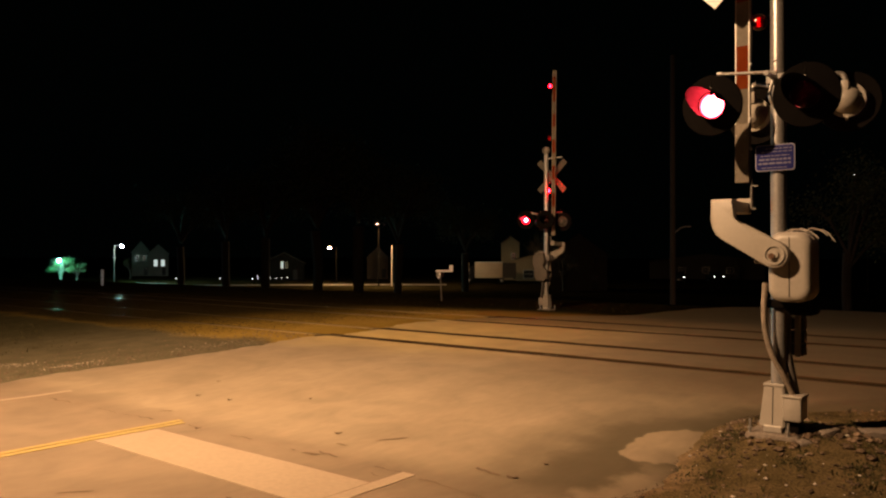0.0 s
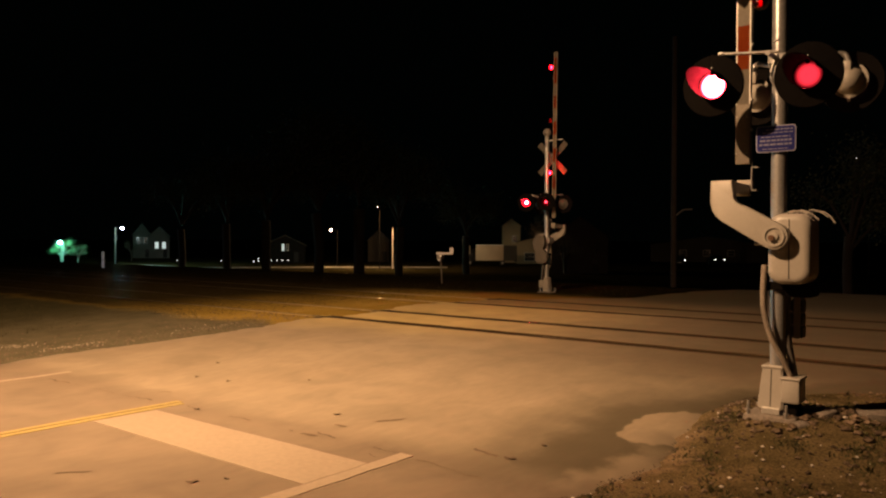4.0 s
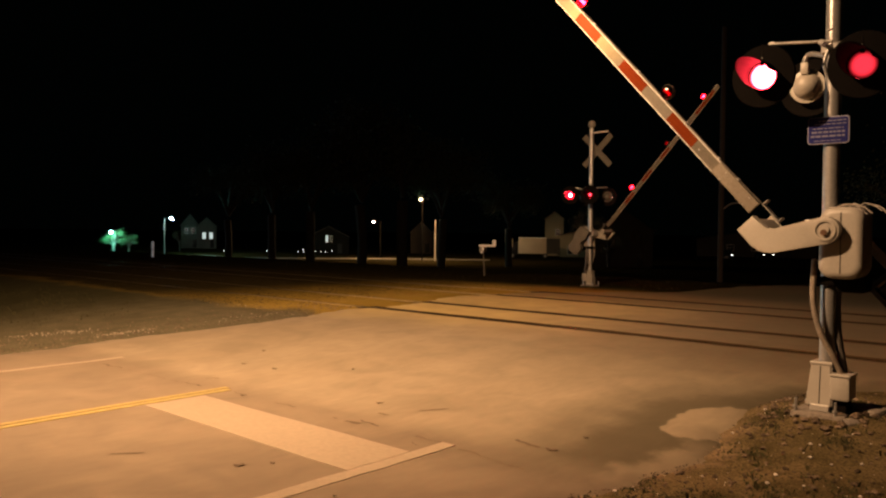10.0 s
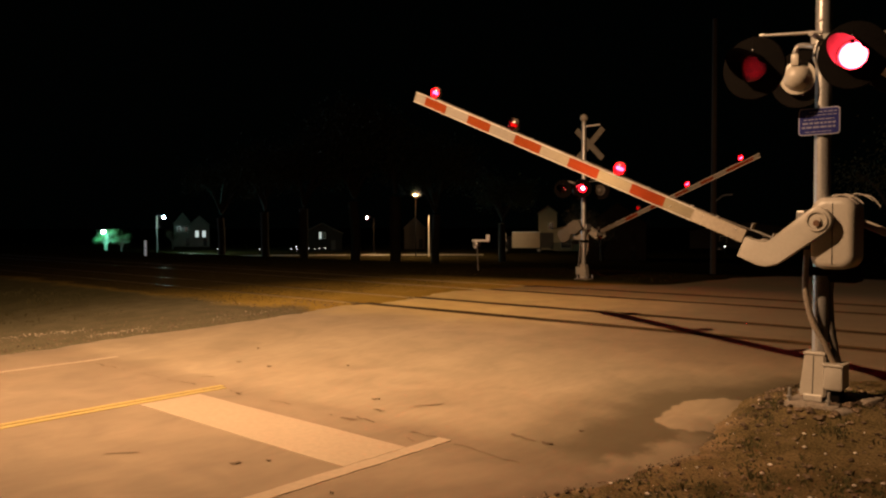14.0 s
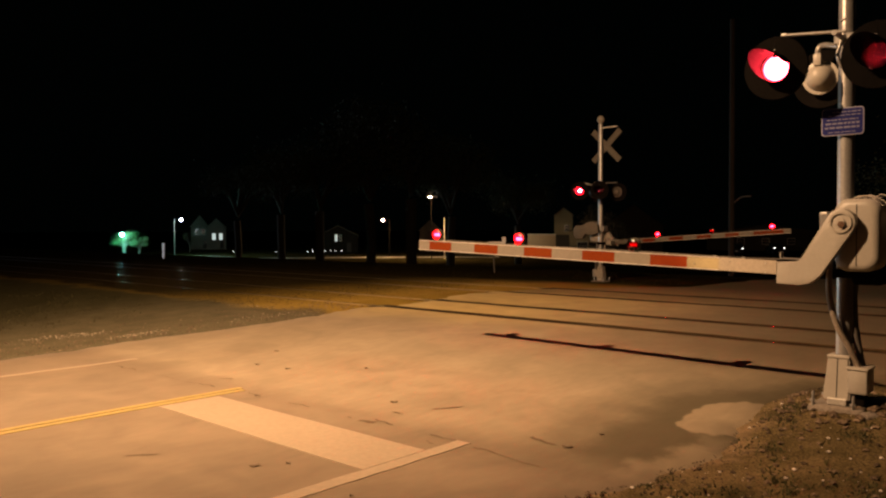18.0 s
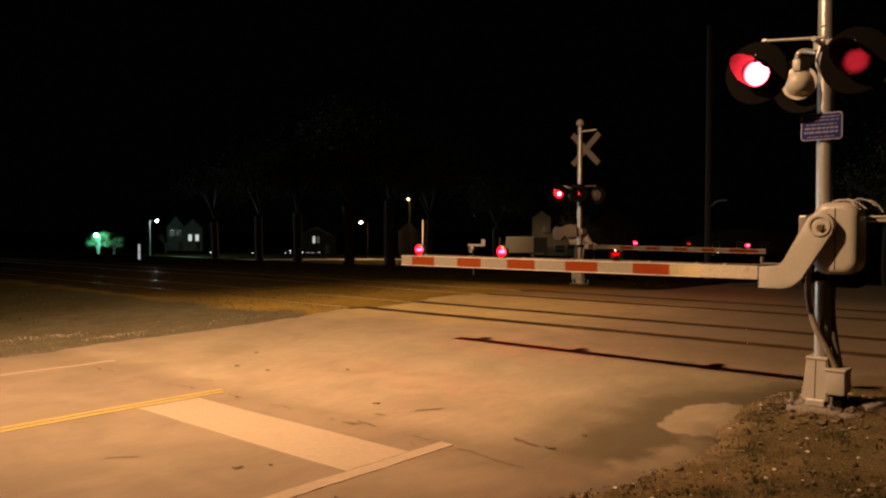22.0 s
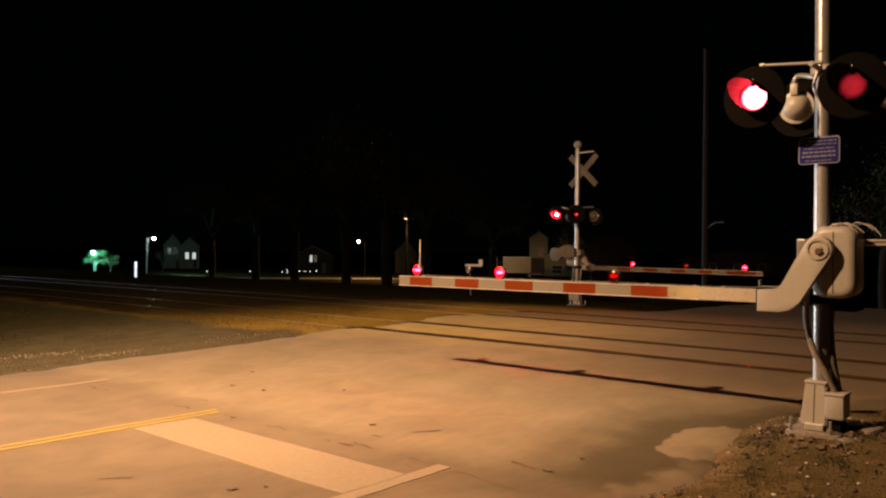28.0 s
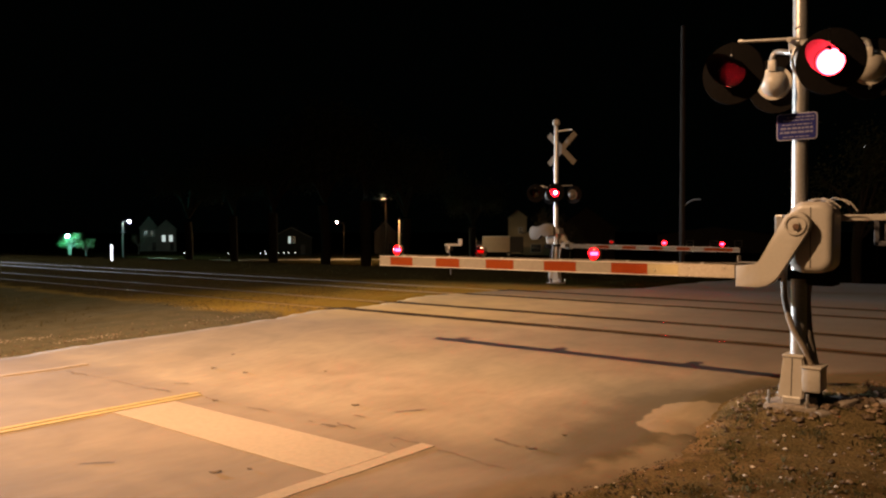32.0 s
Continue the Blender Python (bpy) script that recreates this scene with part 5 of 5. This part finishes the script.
# Cracks and tar seams across the approach.
def seam(x0, y0, x1, y1, w, label="dark jagged crack in the asphalt"):
    bm = B()
    n = 14
    left, right = [], []
    for i in range(n + 1):
        s = i / n
        x, y = x0 + (x1 - x0) * s, y0 + (y1 - y0) * s
        y += 0.03 * noise.noise(Vector((x * 2.3, y0, 4))) + 0.03 * noise.noise(Vector((x * 9, y0, 4)))
        ww = w * max(0.15, 0.7 + 0.9 * noise.noise(Vector((x * 3, y0 * 3, 8))))
        z = road_z(x, y) + 0.004
        left.append(bm.verts.new((x, y - ww, z)))
        right.append(bm.verts.new((x, y + ww, z)))
    for i in range(n):
        bm.faces.new((left[i], left[i + 1], right[i + 1], right[i]))
    return tagged(part("road_crack", bm, CRACK), label, "road crack", "road cracks", "structure")


for x0, y0, x1, y1, w in ((-7.34, -5.49, -6.86, -5.42, 0.014), (-7.19, -5.18, -7.07, -5.09, 0.022), (-6.38, -5.38, -6.20, -5.40, 0.010), (-5.72, -5.38, -5.44, -5.34, 0.012), (-5.07, -4.15, -5.0, -4.0, 0.016), (-4.66, -5.28, -4.41, -5.33, 0.014), (-3.99, -5.36, -3.74, -5.32, 0.016), (-3.90, -5.48, -3.80, -5.50, 0.012), (-3.52, -5.36, -2.9, -5.44, 0.010), (-8.84, -5.55, -8.36, -5.53, 0.014), (-8.3, -5.52, -7.45, -5.48, 0.005)):
    seam(x0, y0, x1, y1, w)
for x0, y0, x1, y1, w in ((-4.74, -5.40, -4.58, -5.36, 0.035), (-4.90, -5.41, -4.85, -5.41, 0.02), (-4.72, -5.04, -4.60, -5.0, 0.022), (-5.22, -7.15, -5.08, -6.97, 0.020), (-4.5, -4.75, -4.35, -4.55, 0.05), (-3.35, -4.9, -3.1, -4.95, 0.02)):
    seam(x0, y0, x1, y1, w, "faint brown smudge on the asphalt")


# ---- beyond the tracks ----
LOW = -3.45


def tree(x, y, z, height, trunk, seed, label, spread=0.36, leaves=6500, mat=LEAF, low=0.55):
    t = thing("tree", pose(x, y, z), label, "tree", "trees beyond the tracks")
    r = random.Random(seed)
    bm = B()
    tips = []
    tube(bm, [(0, 0, -0.2), (r.uniform(-0.1, 0.1), r.uniform(-0.1, 0.1), height * 0.2), (r.uniform(-0.2, 0.2), r.uniform(-0.2, 0.2), height * 0.45)], trunk, 9)
    for k in range(9):
        a, up = r.uniform(0, 6.28), r.uniform(low, 1.0)
        reach = height * spread * r.uniform(0.5, 1.0)
        p0 = Vector((0, 0, height * (low - 0.55 + r.uniform(0.28, 0.44))))
        p2 = Vector((math.cos(a) * reach, math.sin(a) * reach, height * up))
        p1 = (p0 + p2) / 2 + Vector((0, 0, height * 0.06))
        tube(bm, [p0, p1, p2], trunk * 0.33, 6)
        tips += [p2, p1 * 0.4 + p2 * 0.6]
    part("trunk", bm, BARK, t, "dark bark trunk with limbs", True)
    verts, faces = [], []
    for k in range(leaves):
        c = r.choice(tips) + Vector((r.gauss(0, 1), r.gauss(0, 1), r.gauss(0, 0.7))) * height * 0.085
        s = height * 0.009 * r.uniform(0.6, 1.5)
        u = Vector((r.gauss(0, 1), r.gauss(0, 1), r.gauss(0, 1))).normalized()
        w = u.orthogonal().normalized()
        q = u.cross(w)
        n = len(verts)
        verts += [tuple(c + s * w), tuple(c + s * 0.6 * q), tuple(c - s * w), tuple(c - s * 0.6 * q)]
        faces.append((n, n + 1, n + 2, n + 3))
    me = bpy.data.meshes.new("crown")
    me.from_pydata(verts, [], faces)
    me.materials.append(mat)
    ob = new("crown", me)
    ob.parent = t
    return t


for b, d, h, tr, seed in ((51.2, 96, 15, 0.55, 1), (47.5, 92, 17, 0.60, 2), (44.5, 88, 18, 0.65, 3), (53.9, 100, 14, 0.5, 4), (41.6, 90, 14, 0.5, 5), (57.0, 112, 13, 0.5, 6), (36.6, 108, 12, 0.5, 7)):
    x, y = far(b, d)
    tree(x, y, crown(y) - 0.1, h, tr, seed, "tall dark leafy tree standing in the night field", mat=DARK_LEAF, low=0.72)
x, y = far(64.6, 154.5)
tree(x, y, LOW, 4.6, 0.2, 21, "small tree glowing green under a teal lamp", 0.42, 4200)
x, y = far(63.6, 157)
tree(x, y, LOW, 3.6, 0.16, 22, "small shrubby tree lit green by a teal lamp", 0.4, 3000)
x, y = far(60.3, 178)
tree(x, y, LOW, 4.6, 0.2, 23, "small leafy tree beside a street lamp", 0.4, 1200)

for b, d, h, seed in ((30.9, 143, 8.5, 41), (29.4, 112, 6.5, 42), (27.2, 114, 5.5, 43)):
    x, y = far(b, d)
    tree(x, y, LOW, h, 0.22, seed, "scrubby tree beside the houses, its leaves tinted for tan lamp light", 0.3, 2600, SCRUB, 0.4)
# Street lamps.
x, y = far(61.3, 149)
hx, hy = far(60.85, 148)
street_lamp(x, y, LOW, (hx, hy, 3.35), "slim pole street lamp with a cold white light", POLE_WOOD, WHITE_BULB, 1.2)
x, y = far(64.5, 152)
street_lamp(x, y, LOW, (x + 0.4, y - 0.8, 0.85), "short pole lamp with a teal light among trees", POLE_WOOD, TEAL_BULB, 1.7)
x, y = far(46.6, 135)
street_lamp(x - 2.0, y + 3.5, LOW, (x, y, 3.06), "street lamp with a warm amber light", BLACK_PAINT, AMBER_BULB, 0.8)
x, y = far(43.1, 125)
street_lamp(x - 2.4, y + 2.8, LOW, (x, y, 6.6), "slim dark pole lamp with a small warm light", BLACK_PAINT, STAR_WHITE, 0.3)

# Lit street beyond the field, with its pale kerb.
bm = B()
pts = [far(b, 132 + (61 - b) * 0.0 + 17 * step(56, 61, b)) for b in np.arange(38.0, 66.0, 0.5)]
for (x0, y0), (x1, y1) in zip(pts, pts[1:]):
    d = Vector((x1 - x0, y1 - y0)).normalized()
    n = Vector((-d.y, d.x))
    if n.y < 0:
        n = -n
    a, b2 = Vector((x0, y0)), Vector((x1, y1))
    v = [bm.verts.new((*p, LOW + h)) for p, h in ((a, 0.06), (b2, 0.06), (b2 + n * 2.4, 0.12), (a + n * 2.4, 0.12), (a, -0.1), (b2, -0.1))]
    bm.faces.new((v[0], v[1], v[2], v[3]))
    bm.faces.new((v[4], v[5], v[1], v[0]))
tagged(part("side_street", bm, CONCRETE), "pale concrete side street lit by street lamps beyond the field", "street", kind="structure")

# White marker pole.
x, y = far(42.05, 128)
mp = thing("marker_pole", pose(x, y, LOW), "slender cream pole lit by a street lamp", "pole")
part("shaft", rod(B(), (0, 0, 0), (0, 0, 6.7), 0.12, 0.085, 10), TRAILER, mp, "", True)
part("cap", lathe(B(), [(0.13, 0), (0.13, 0.12), (0, 0.2)], pose(0, 0, 6.7), 10), BLACK_PAINT, mp)

# Low lights along the street.
for i, (b, d, z) in enumerate(((54.35, 140, -2.45), (54.15, 140, -2.45), (53.95, 140, -2.45), (52.1, 140, -2.5), (51.75, 141, -2.1), (51.72, 139, -2.5), (50.85, 140, -2.4), (50.45, 140, -2.42), (50.1, 140, -2.4), (49.65, 140, -2.35), (57.3, 138, -2.3))):
    x, y = far(b, d)
    pl = thing("path_light", pose(x, y, LOW), "small white path light on a short post", "light", "path lights")
    part("post", rod(B(), (0, 0, 0), (0, 0, z - LOW - 0.1), 0.05, seg=8), BLACK_PAINT, pl)
    part("globe", lathe(B(), [(0.0, 0.07), (0.055, 0.04), (0.07, 0.0), (0.055, -0.04), (0.0, -0.07)], pose(0, 0, z - LOW), 10), SMALL_WHITE, pl, "glowing white globe", True)


def house(x, y, z, w, dpt, eave, ridge, turn, label, wall=SIDING, windows=(), gable_front=True, lit=()):
    h = thing("house", pose(x, y, z, 0, 0, turn), label, "house", "houses beyond the field")
    outline = [(-w / 2, 0), (w / 2, 0), (w / 2, eave), (0, ridge), (-w / 2, eave)]
    part("wall", slab(B(), outline, -dpt / 2, dpt / 2), wall, h, "pale painted siding")
    for s in (-1, 1):
        bm = slab(B(), [(0, ridge + 0.12), (s * (w / 2 + 0.3), eave - 0.05), (s * (w / 2 + 0.3), eave - 0.2), (0, ridge - 0.04)], -dpt / 2 - 0.3, dpt / 2 + 0.3)
        part("roof", bm, ROOFING, h, "dark shingle roof")
    for i, (wx, wz, ww, wh) in enumerate(windows):
        win = part("window", box(B(), wx - ww / 2 - 0.07, wx + ww / 2 + 0.07, -dpt / 2 - 0.06, -dpt / 2 + 0.02, wz - wh / 2 - 0.07, wz + wh / 2 + 0.07), SIGN_WHITE, h, "white window frame")
        part("pane", box(B(), wx - ww / 2, wx + ww / 2, -dpt / 2 - 0.08, -dpt / 2 - 0.05, wz - wh / 2, wz - 0.02), LIT_WINDOW if i in lit else GLASS_DARK, win, "lit window pane" if i in lit else "dark window pane")
        part("pane", box(B(), wx - ww / 2, wx + ww / 2, -dpt / 2 - 0.08, -dpt / 2 - 0.05, wz + 0.02, wz + wh / 2), LIT_WINDOW if i in lit else GLASS_DARK, win, "lit window pane" if i in lit else "dark window pane")
    part("door", box(B(), w * 0.28 - 0.45, w * 0.28 + 0.45, -dpt / 2 - 0.05, -dpt / 2 + 0.02, 0.2, 2.2, 0.01), GLASS_DARK, h, "dark front door")
    return h


x, y = far(59.6, 208)
house(x, y, LOW, 4.15, 9, 5.8, 8.5, 59, "dull pale gabled house with dark roof seen at night", DULL_SIDING, windows=((-0.8, 4.4, 0.9, 1.3), (0.8, 4.4, 0.9, 1.3)))
x, y = far(58.5, 206)
house(x, y, LOW, 4.7, 9, 5.5, 7.7, 59, "dull pale gabled house with two lit windows", DULL_SIDING, windows=((-0.6, 3.2, 0.8, 1.55), (1.05, 3.2, 0.8, 1.55)), lit=(0, 1))
x, y = far(43.1, 172)
house(x, y, LOW, 4.6, 8, 4.6, 6.9, 43, "dull tan gabled house near a small street lamp", windows=(), wall=DARK_SIDING)
x, y = far(33.3, 168)
house(x, y, LOW, 3.8, 9, 7.8, 9.3, 33, "tall tan gabled house beyond the crossing", TAN_SIDING, windows=((-1.0, 2.0, 0.9, 1.3), (0.7, 5.0, 0.9, 1.3)))
x, y = far(31.5, 160)
house(x, y, LOW, 7.4, 8, 4.5, 5.3, 31, "low tan garage with a dark opening beside a trailer", TAN_SIDING, windows=((-1.2, 1.4, 2.0, 1.6),))
x, y = far(28.3, 118)
house(x, y, LOW, 8.0, 9, 5.2, 8.2, 28, "dark house hardly visible at night", windows=(), wall=DARK_SIDING)
x, y = far(19.5, 185)
house(x, y, LOW, 24, 10, 4.0, 5.6, 19, "long dark low building beyond the crossing", windows=((-5, 2.0, 1.4, 1.2), (0, 2.0, 1.4, 1.2), (5, 2.0, 1.4, 1.2)), wall=DARK_SIDING)

x, y = far(49.9, 162)
house(x, y, LOW, 8.0, 8, 3.6, 5.6, 50, "dark gabled house with one bright window behind trees", windows=((-0.35, 3.15, 0.42, 1.3), (0.5, 3.15, 0.3, 1.1)), wall=NIGHT_SIDING, lit=(0,))

# Small lights beyond the gate, on a tall pole and on a low post.
x, y = far(10.28, 120)
street_lamp(x - 0.8, y + 0.4, LOW, (x, y, 12.9), "tall dark pole lamp with a tiny white light", POLE_WOOD, SMALL_WHITE, 1.0)
x, y = far(9.29, 120)
street_lamp(x - 0.5, y + 0.3, LOW, (x, y, 3.4), "short dark pole lamp with a tiny white light", POLE_WOOD, SMALL_WHITE, 1.0)
x, y = far(10.6, 58)
tree(x, y, crown(y) - 0.1, 10.2, 0.3, 31, "broad dark tree hardly visible beyond the road", 0.3, 5200, DARK_LEAF)

# Parked box trailer.
x, y = far(34.9, 146)
tr = thing("box_trailer", pose(x, y, LOW, 0, 0, 35), "cream box trailer parked in front of houses", "trailer")
part("body", box(B(), -2.55, 2.6, -1.2, 1.2, 0.9, 3.75, 0.06), TRAILER, tr, "plain cream box body", True)
part("roof_edge", box(B(), -2.6, 2.65, -1.24, 1.24, 3.73, 3.90, 0.03), SIGN_WHITE, tr)
# Added dark block in place of the trailer's shaded end face.
part("shaded_end", box(B(), 2.66, 5.1, -1.15, 1.15, 0.9, 3.75, 0.04), DARK_SIDING, tr, "dark block standing for the trailer's shaded end")
part("nose_post", box(B(), -3.95, -3.65, -1.2, 1.2, 2.2, 3.75, 0.03), TRAILER, tr, "pale front post")
part("cab", slab(B(), [(-2.6, 0.6), (-4.7, 0.6), (-4.7, 1.7), (-4.3, 2.0), (-3.9, 3.0), (-2.6, 3.2)], -1.1, 1.1, 0.05), CAR_PAINT, tr, "dark truck cab", True)
for wx in (-3.7, 2.4):
    for wy in (-1.1, 1.1):
        wheel = part("wheel", lathe(B(), [(0.25, -0.12), (0.48, -0.13), (0.5, 0), (0.48, 0.13), (0.25, 0.12)], pose(wx, wy, 0.5, 90), 16), TYRE, tr, "black tyre", True)
        part("rim", lathe(B(), [(0, -0.1), (0.25, -0.11), (0.25, 0.11), (0, 0.1)], pose(wx, wy, 0.5, 90), 12), GALV, wheel)


def car(x, y, z, turn, label):
    c = thing("parked_car", pose(x, y, z, 0, 0, turn), label, "car", "parked cars")
    part("body", slab(B(), [(-2.6, 0.5), (2.1, 0.5), (2.15, 1.1), (2.0, 1.35), (1.1, 1.45), (-2.5, 1.4), (-2.65, 1.1)], -1.0, 1.0, 0.06), CAR_PAINT, c, "dark glossy body", True)
    part("cabin", slab(B(), [(-1.2, 1.40), (1.05, 1.42), (0.45, 2.05), (-0.9, 2.05)], -0.85, 0.85, 0.05), GLASS_DARK, c, "dark glass cabin", True)
    for wx in (-1.3, 1.3):
        for wy in (-0.9, 0.9):
            w = part("wheel", lathe(B(), [(0.2, -0.13), (0.40, -0.13), (0.42, 0), (0.40, 0.13), (0.2, 0.13)], pose(wx, wy, 0.42, 90), 16), TYRE, c, "black tyre", True)
            part("rim", lathe(B(), [(0, -0.09), (0.18, -0.095), (0.18, 0.095), (0, 0.09)], pose(wx, wy, 0.42, 90), 12), GALV, w)
    for wy in (-0.85, 0.85):
        part("headlight", lathe(B(), [(0.0, 0.05), (0.10, 0.03), (0.14, 0.0)], pose(2.1, wy, 1.16, 0, 90, 0), 12), SMALL_WHITE, c, "small burning headlight", True)
    return c


for b, d, turn in ((21.3, 150, -69), (18.9, 156, -52)):
    x, y = far(b, d)
    car(x, y, LOW, turn, "dark parked pickup with small lights glinting at night")

# Mailbox on a post with a cross arm.
x, y = far(38.35, 27.5)
mb = thing("mailbox", pose(x, y, crown(y) - 0.06, 0, 0, 20), "pale mailbox and sign on a post beyond the tracks", "mailbox")
part("post", rod(B(), (0.05, 0, -0.1), (-0.01, 0, 1.08), 0.024, seg=8), DULL_METAL, mb, "dull thin leaning post", True)
part("box", slab(B(), rounded(-0.09, 0.07, 0.86, 1.05, 0.04), -0.2, 0.2, 0.01), GALV, mb, "grey metal box", True)
part("cross_arm", box(B(), -0.17, 0.45, -0.03, 0.03, 1.05, 1.13, 0.008), SIGN_WHITE, mb, "pale cross arm")
part("plate", box(B(), 0.33, 0.47, -0.02, 0.02, 1.09, 1.30, 0.01), SIGN_WHITE, mb, "white end plate")
part("reflector", lathe(B(), [(0, 0.01), (0.04, 0.008), (0.045, 0)], pose(0, -0.21, 0.86, 90), 10), SIGN_WHITE, mb)

# Utility pole with a short street arm.
x, y = far(21.65, 39)
up = thing("utility_pole", pose(x, y, crown(y) - 0.2), "tall dark wooden utility pole", "utility pole")
part("shaft", rod(B(), (0, 0, 0), (0, 0, 12.3), 0.14, 0.11, 14), POLE_WOOD, up, "", True)
part("side_arm", tube(B(), [(0.1, 0, 2.3 + 1.4), (0.5, -0.1, 2.55 + 1.4), (0.95, -0.15, 2.58 + 1.4)], 0.03, 8), GALV, up, "pale metal side arm", True)

# White trackside marker.
x, y = far(62.0, 44)
tm = thing("track_marker", pose(x, y, crown(y) - 0.1, 0, 0, -8), "white trackside marker board on a short post", "marker")
part("post", box(B(), -0.03, 0.03, 0.02, 0.06, 0, 0.9), GALV, tm)
part("board", box(B(), -0.15, 0.15, -0.01, 0.02, 0.10, 0.48, 0.005), SIGN_WHITE, tm, "white board")
part("board", box(B(), -0.15, 0.15, -0.01, 0.02, 0.51, 0.92, 0.005), SIGN_WHITE, tm, "white board")

# ---- train coming along the near track, its headlights burning ----
HEADLIGHT = glow("locomotive_headlight", (0.86, 0.93, 1.0), 450000)
loco = thing("locomotive", pose(-400, 0.75, 0), "dark diesel locomotive with burning headlights on the near track", "locomotive")
part("frame", box(B(), -16, 0.2, -1.45, 1.45, 1.05, 1.45, 0.04), LOCO_PAINT, loco, "dark underframe")
part("long_hood", box(B(), -15.5, -5.0, -1.0, 1.0, 1.45, 4.1, 0.12), LOCO_PAINT, loco, "long engine hood", True)
part("cab", slab(B(), [(-5.0, 1.45), (-2.4, 1.45), (-2.4, 3.4), (-2.7, 4.4), (-5.0, 4.4)], -1.45, 1.45, 0.06), LOCO_PAINT, loco, "driver's cab", True)
part("nose", box(B(), -2.4, -0.5, -0.95, 0.95, 1.45, 2.9, 0.15), LOCO_PAINT, loco, "short blunt nose", True)
for y in (-0.7, 0.7):
    part("windscreen", box(B(), -2.41, -2.37, y - 0.45, y + 0.45, 3.0, 3.38), GLASS_DARK, loco, "dark windscreen")
for x in (-13.5, -11.6, -9.7, -5.6, -3.7, -1.8):
    for y in (-0.75, 0.75):
        part("wheel", lathe(B(), [(0, -0.07), (0.48, -0.07), (0.5, 0.0), (0.48, 0.07), (0, 0.07)], pose(x, y, 0.51, 90), 18), RUST, loco, "steel wheel", True)
part("coupler", box(B(), 0.2, 0.75, -0.15, 0.15, 0.75, 1.05, 0.05), RUST, loco)
for y in (-0.16, 0.16):
    hl = part("headlight_case", lathe(B(), [(0.14, 0.0), (0.14, 0.42), (0.128, 0.42), (0.128, 0.0)], pose(-2.5, y, 4.05, 0, 90, 0), 18), BLACK_PAINT, loco, "black headlight tube", True)
    part("bulb", lathe(B(), [(0, 0.05), (0.11, 0.05)], pose(-2.5, y, 4.05, 0, 90, 0), 18), HEADLIGHT, hl, "burning headlight")
TRAIN_ROWS = [(0.0, pose(-675, 0.75, 0)), (16.0, pose(-375, 0.75, 0)), (32.0, pose(-75, 0.75, 0))]


def motions():
    for ob, rows in ARMS:
        walk(ob, rows)
    walk(loco, TRAIN_ROWS)
    for ob, rows in SLIDING:
        walk(ob, rows)


motions()
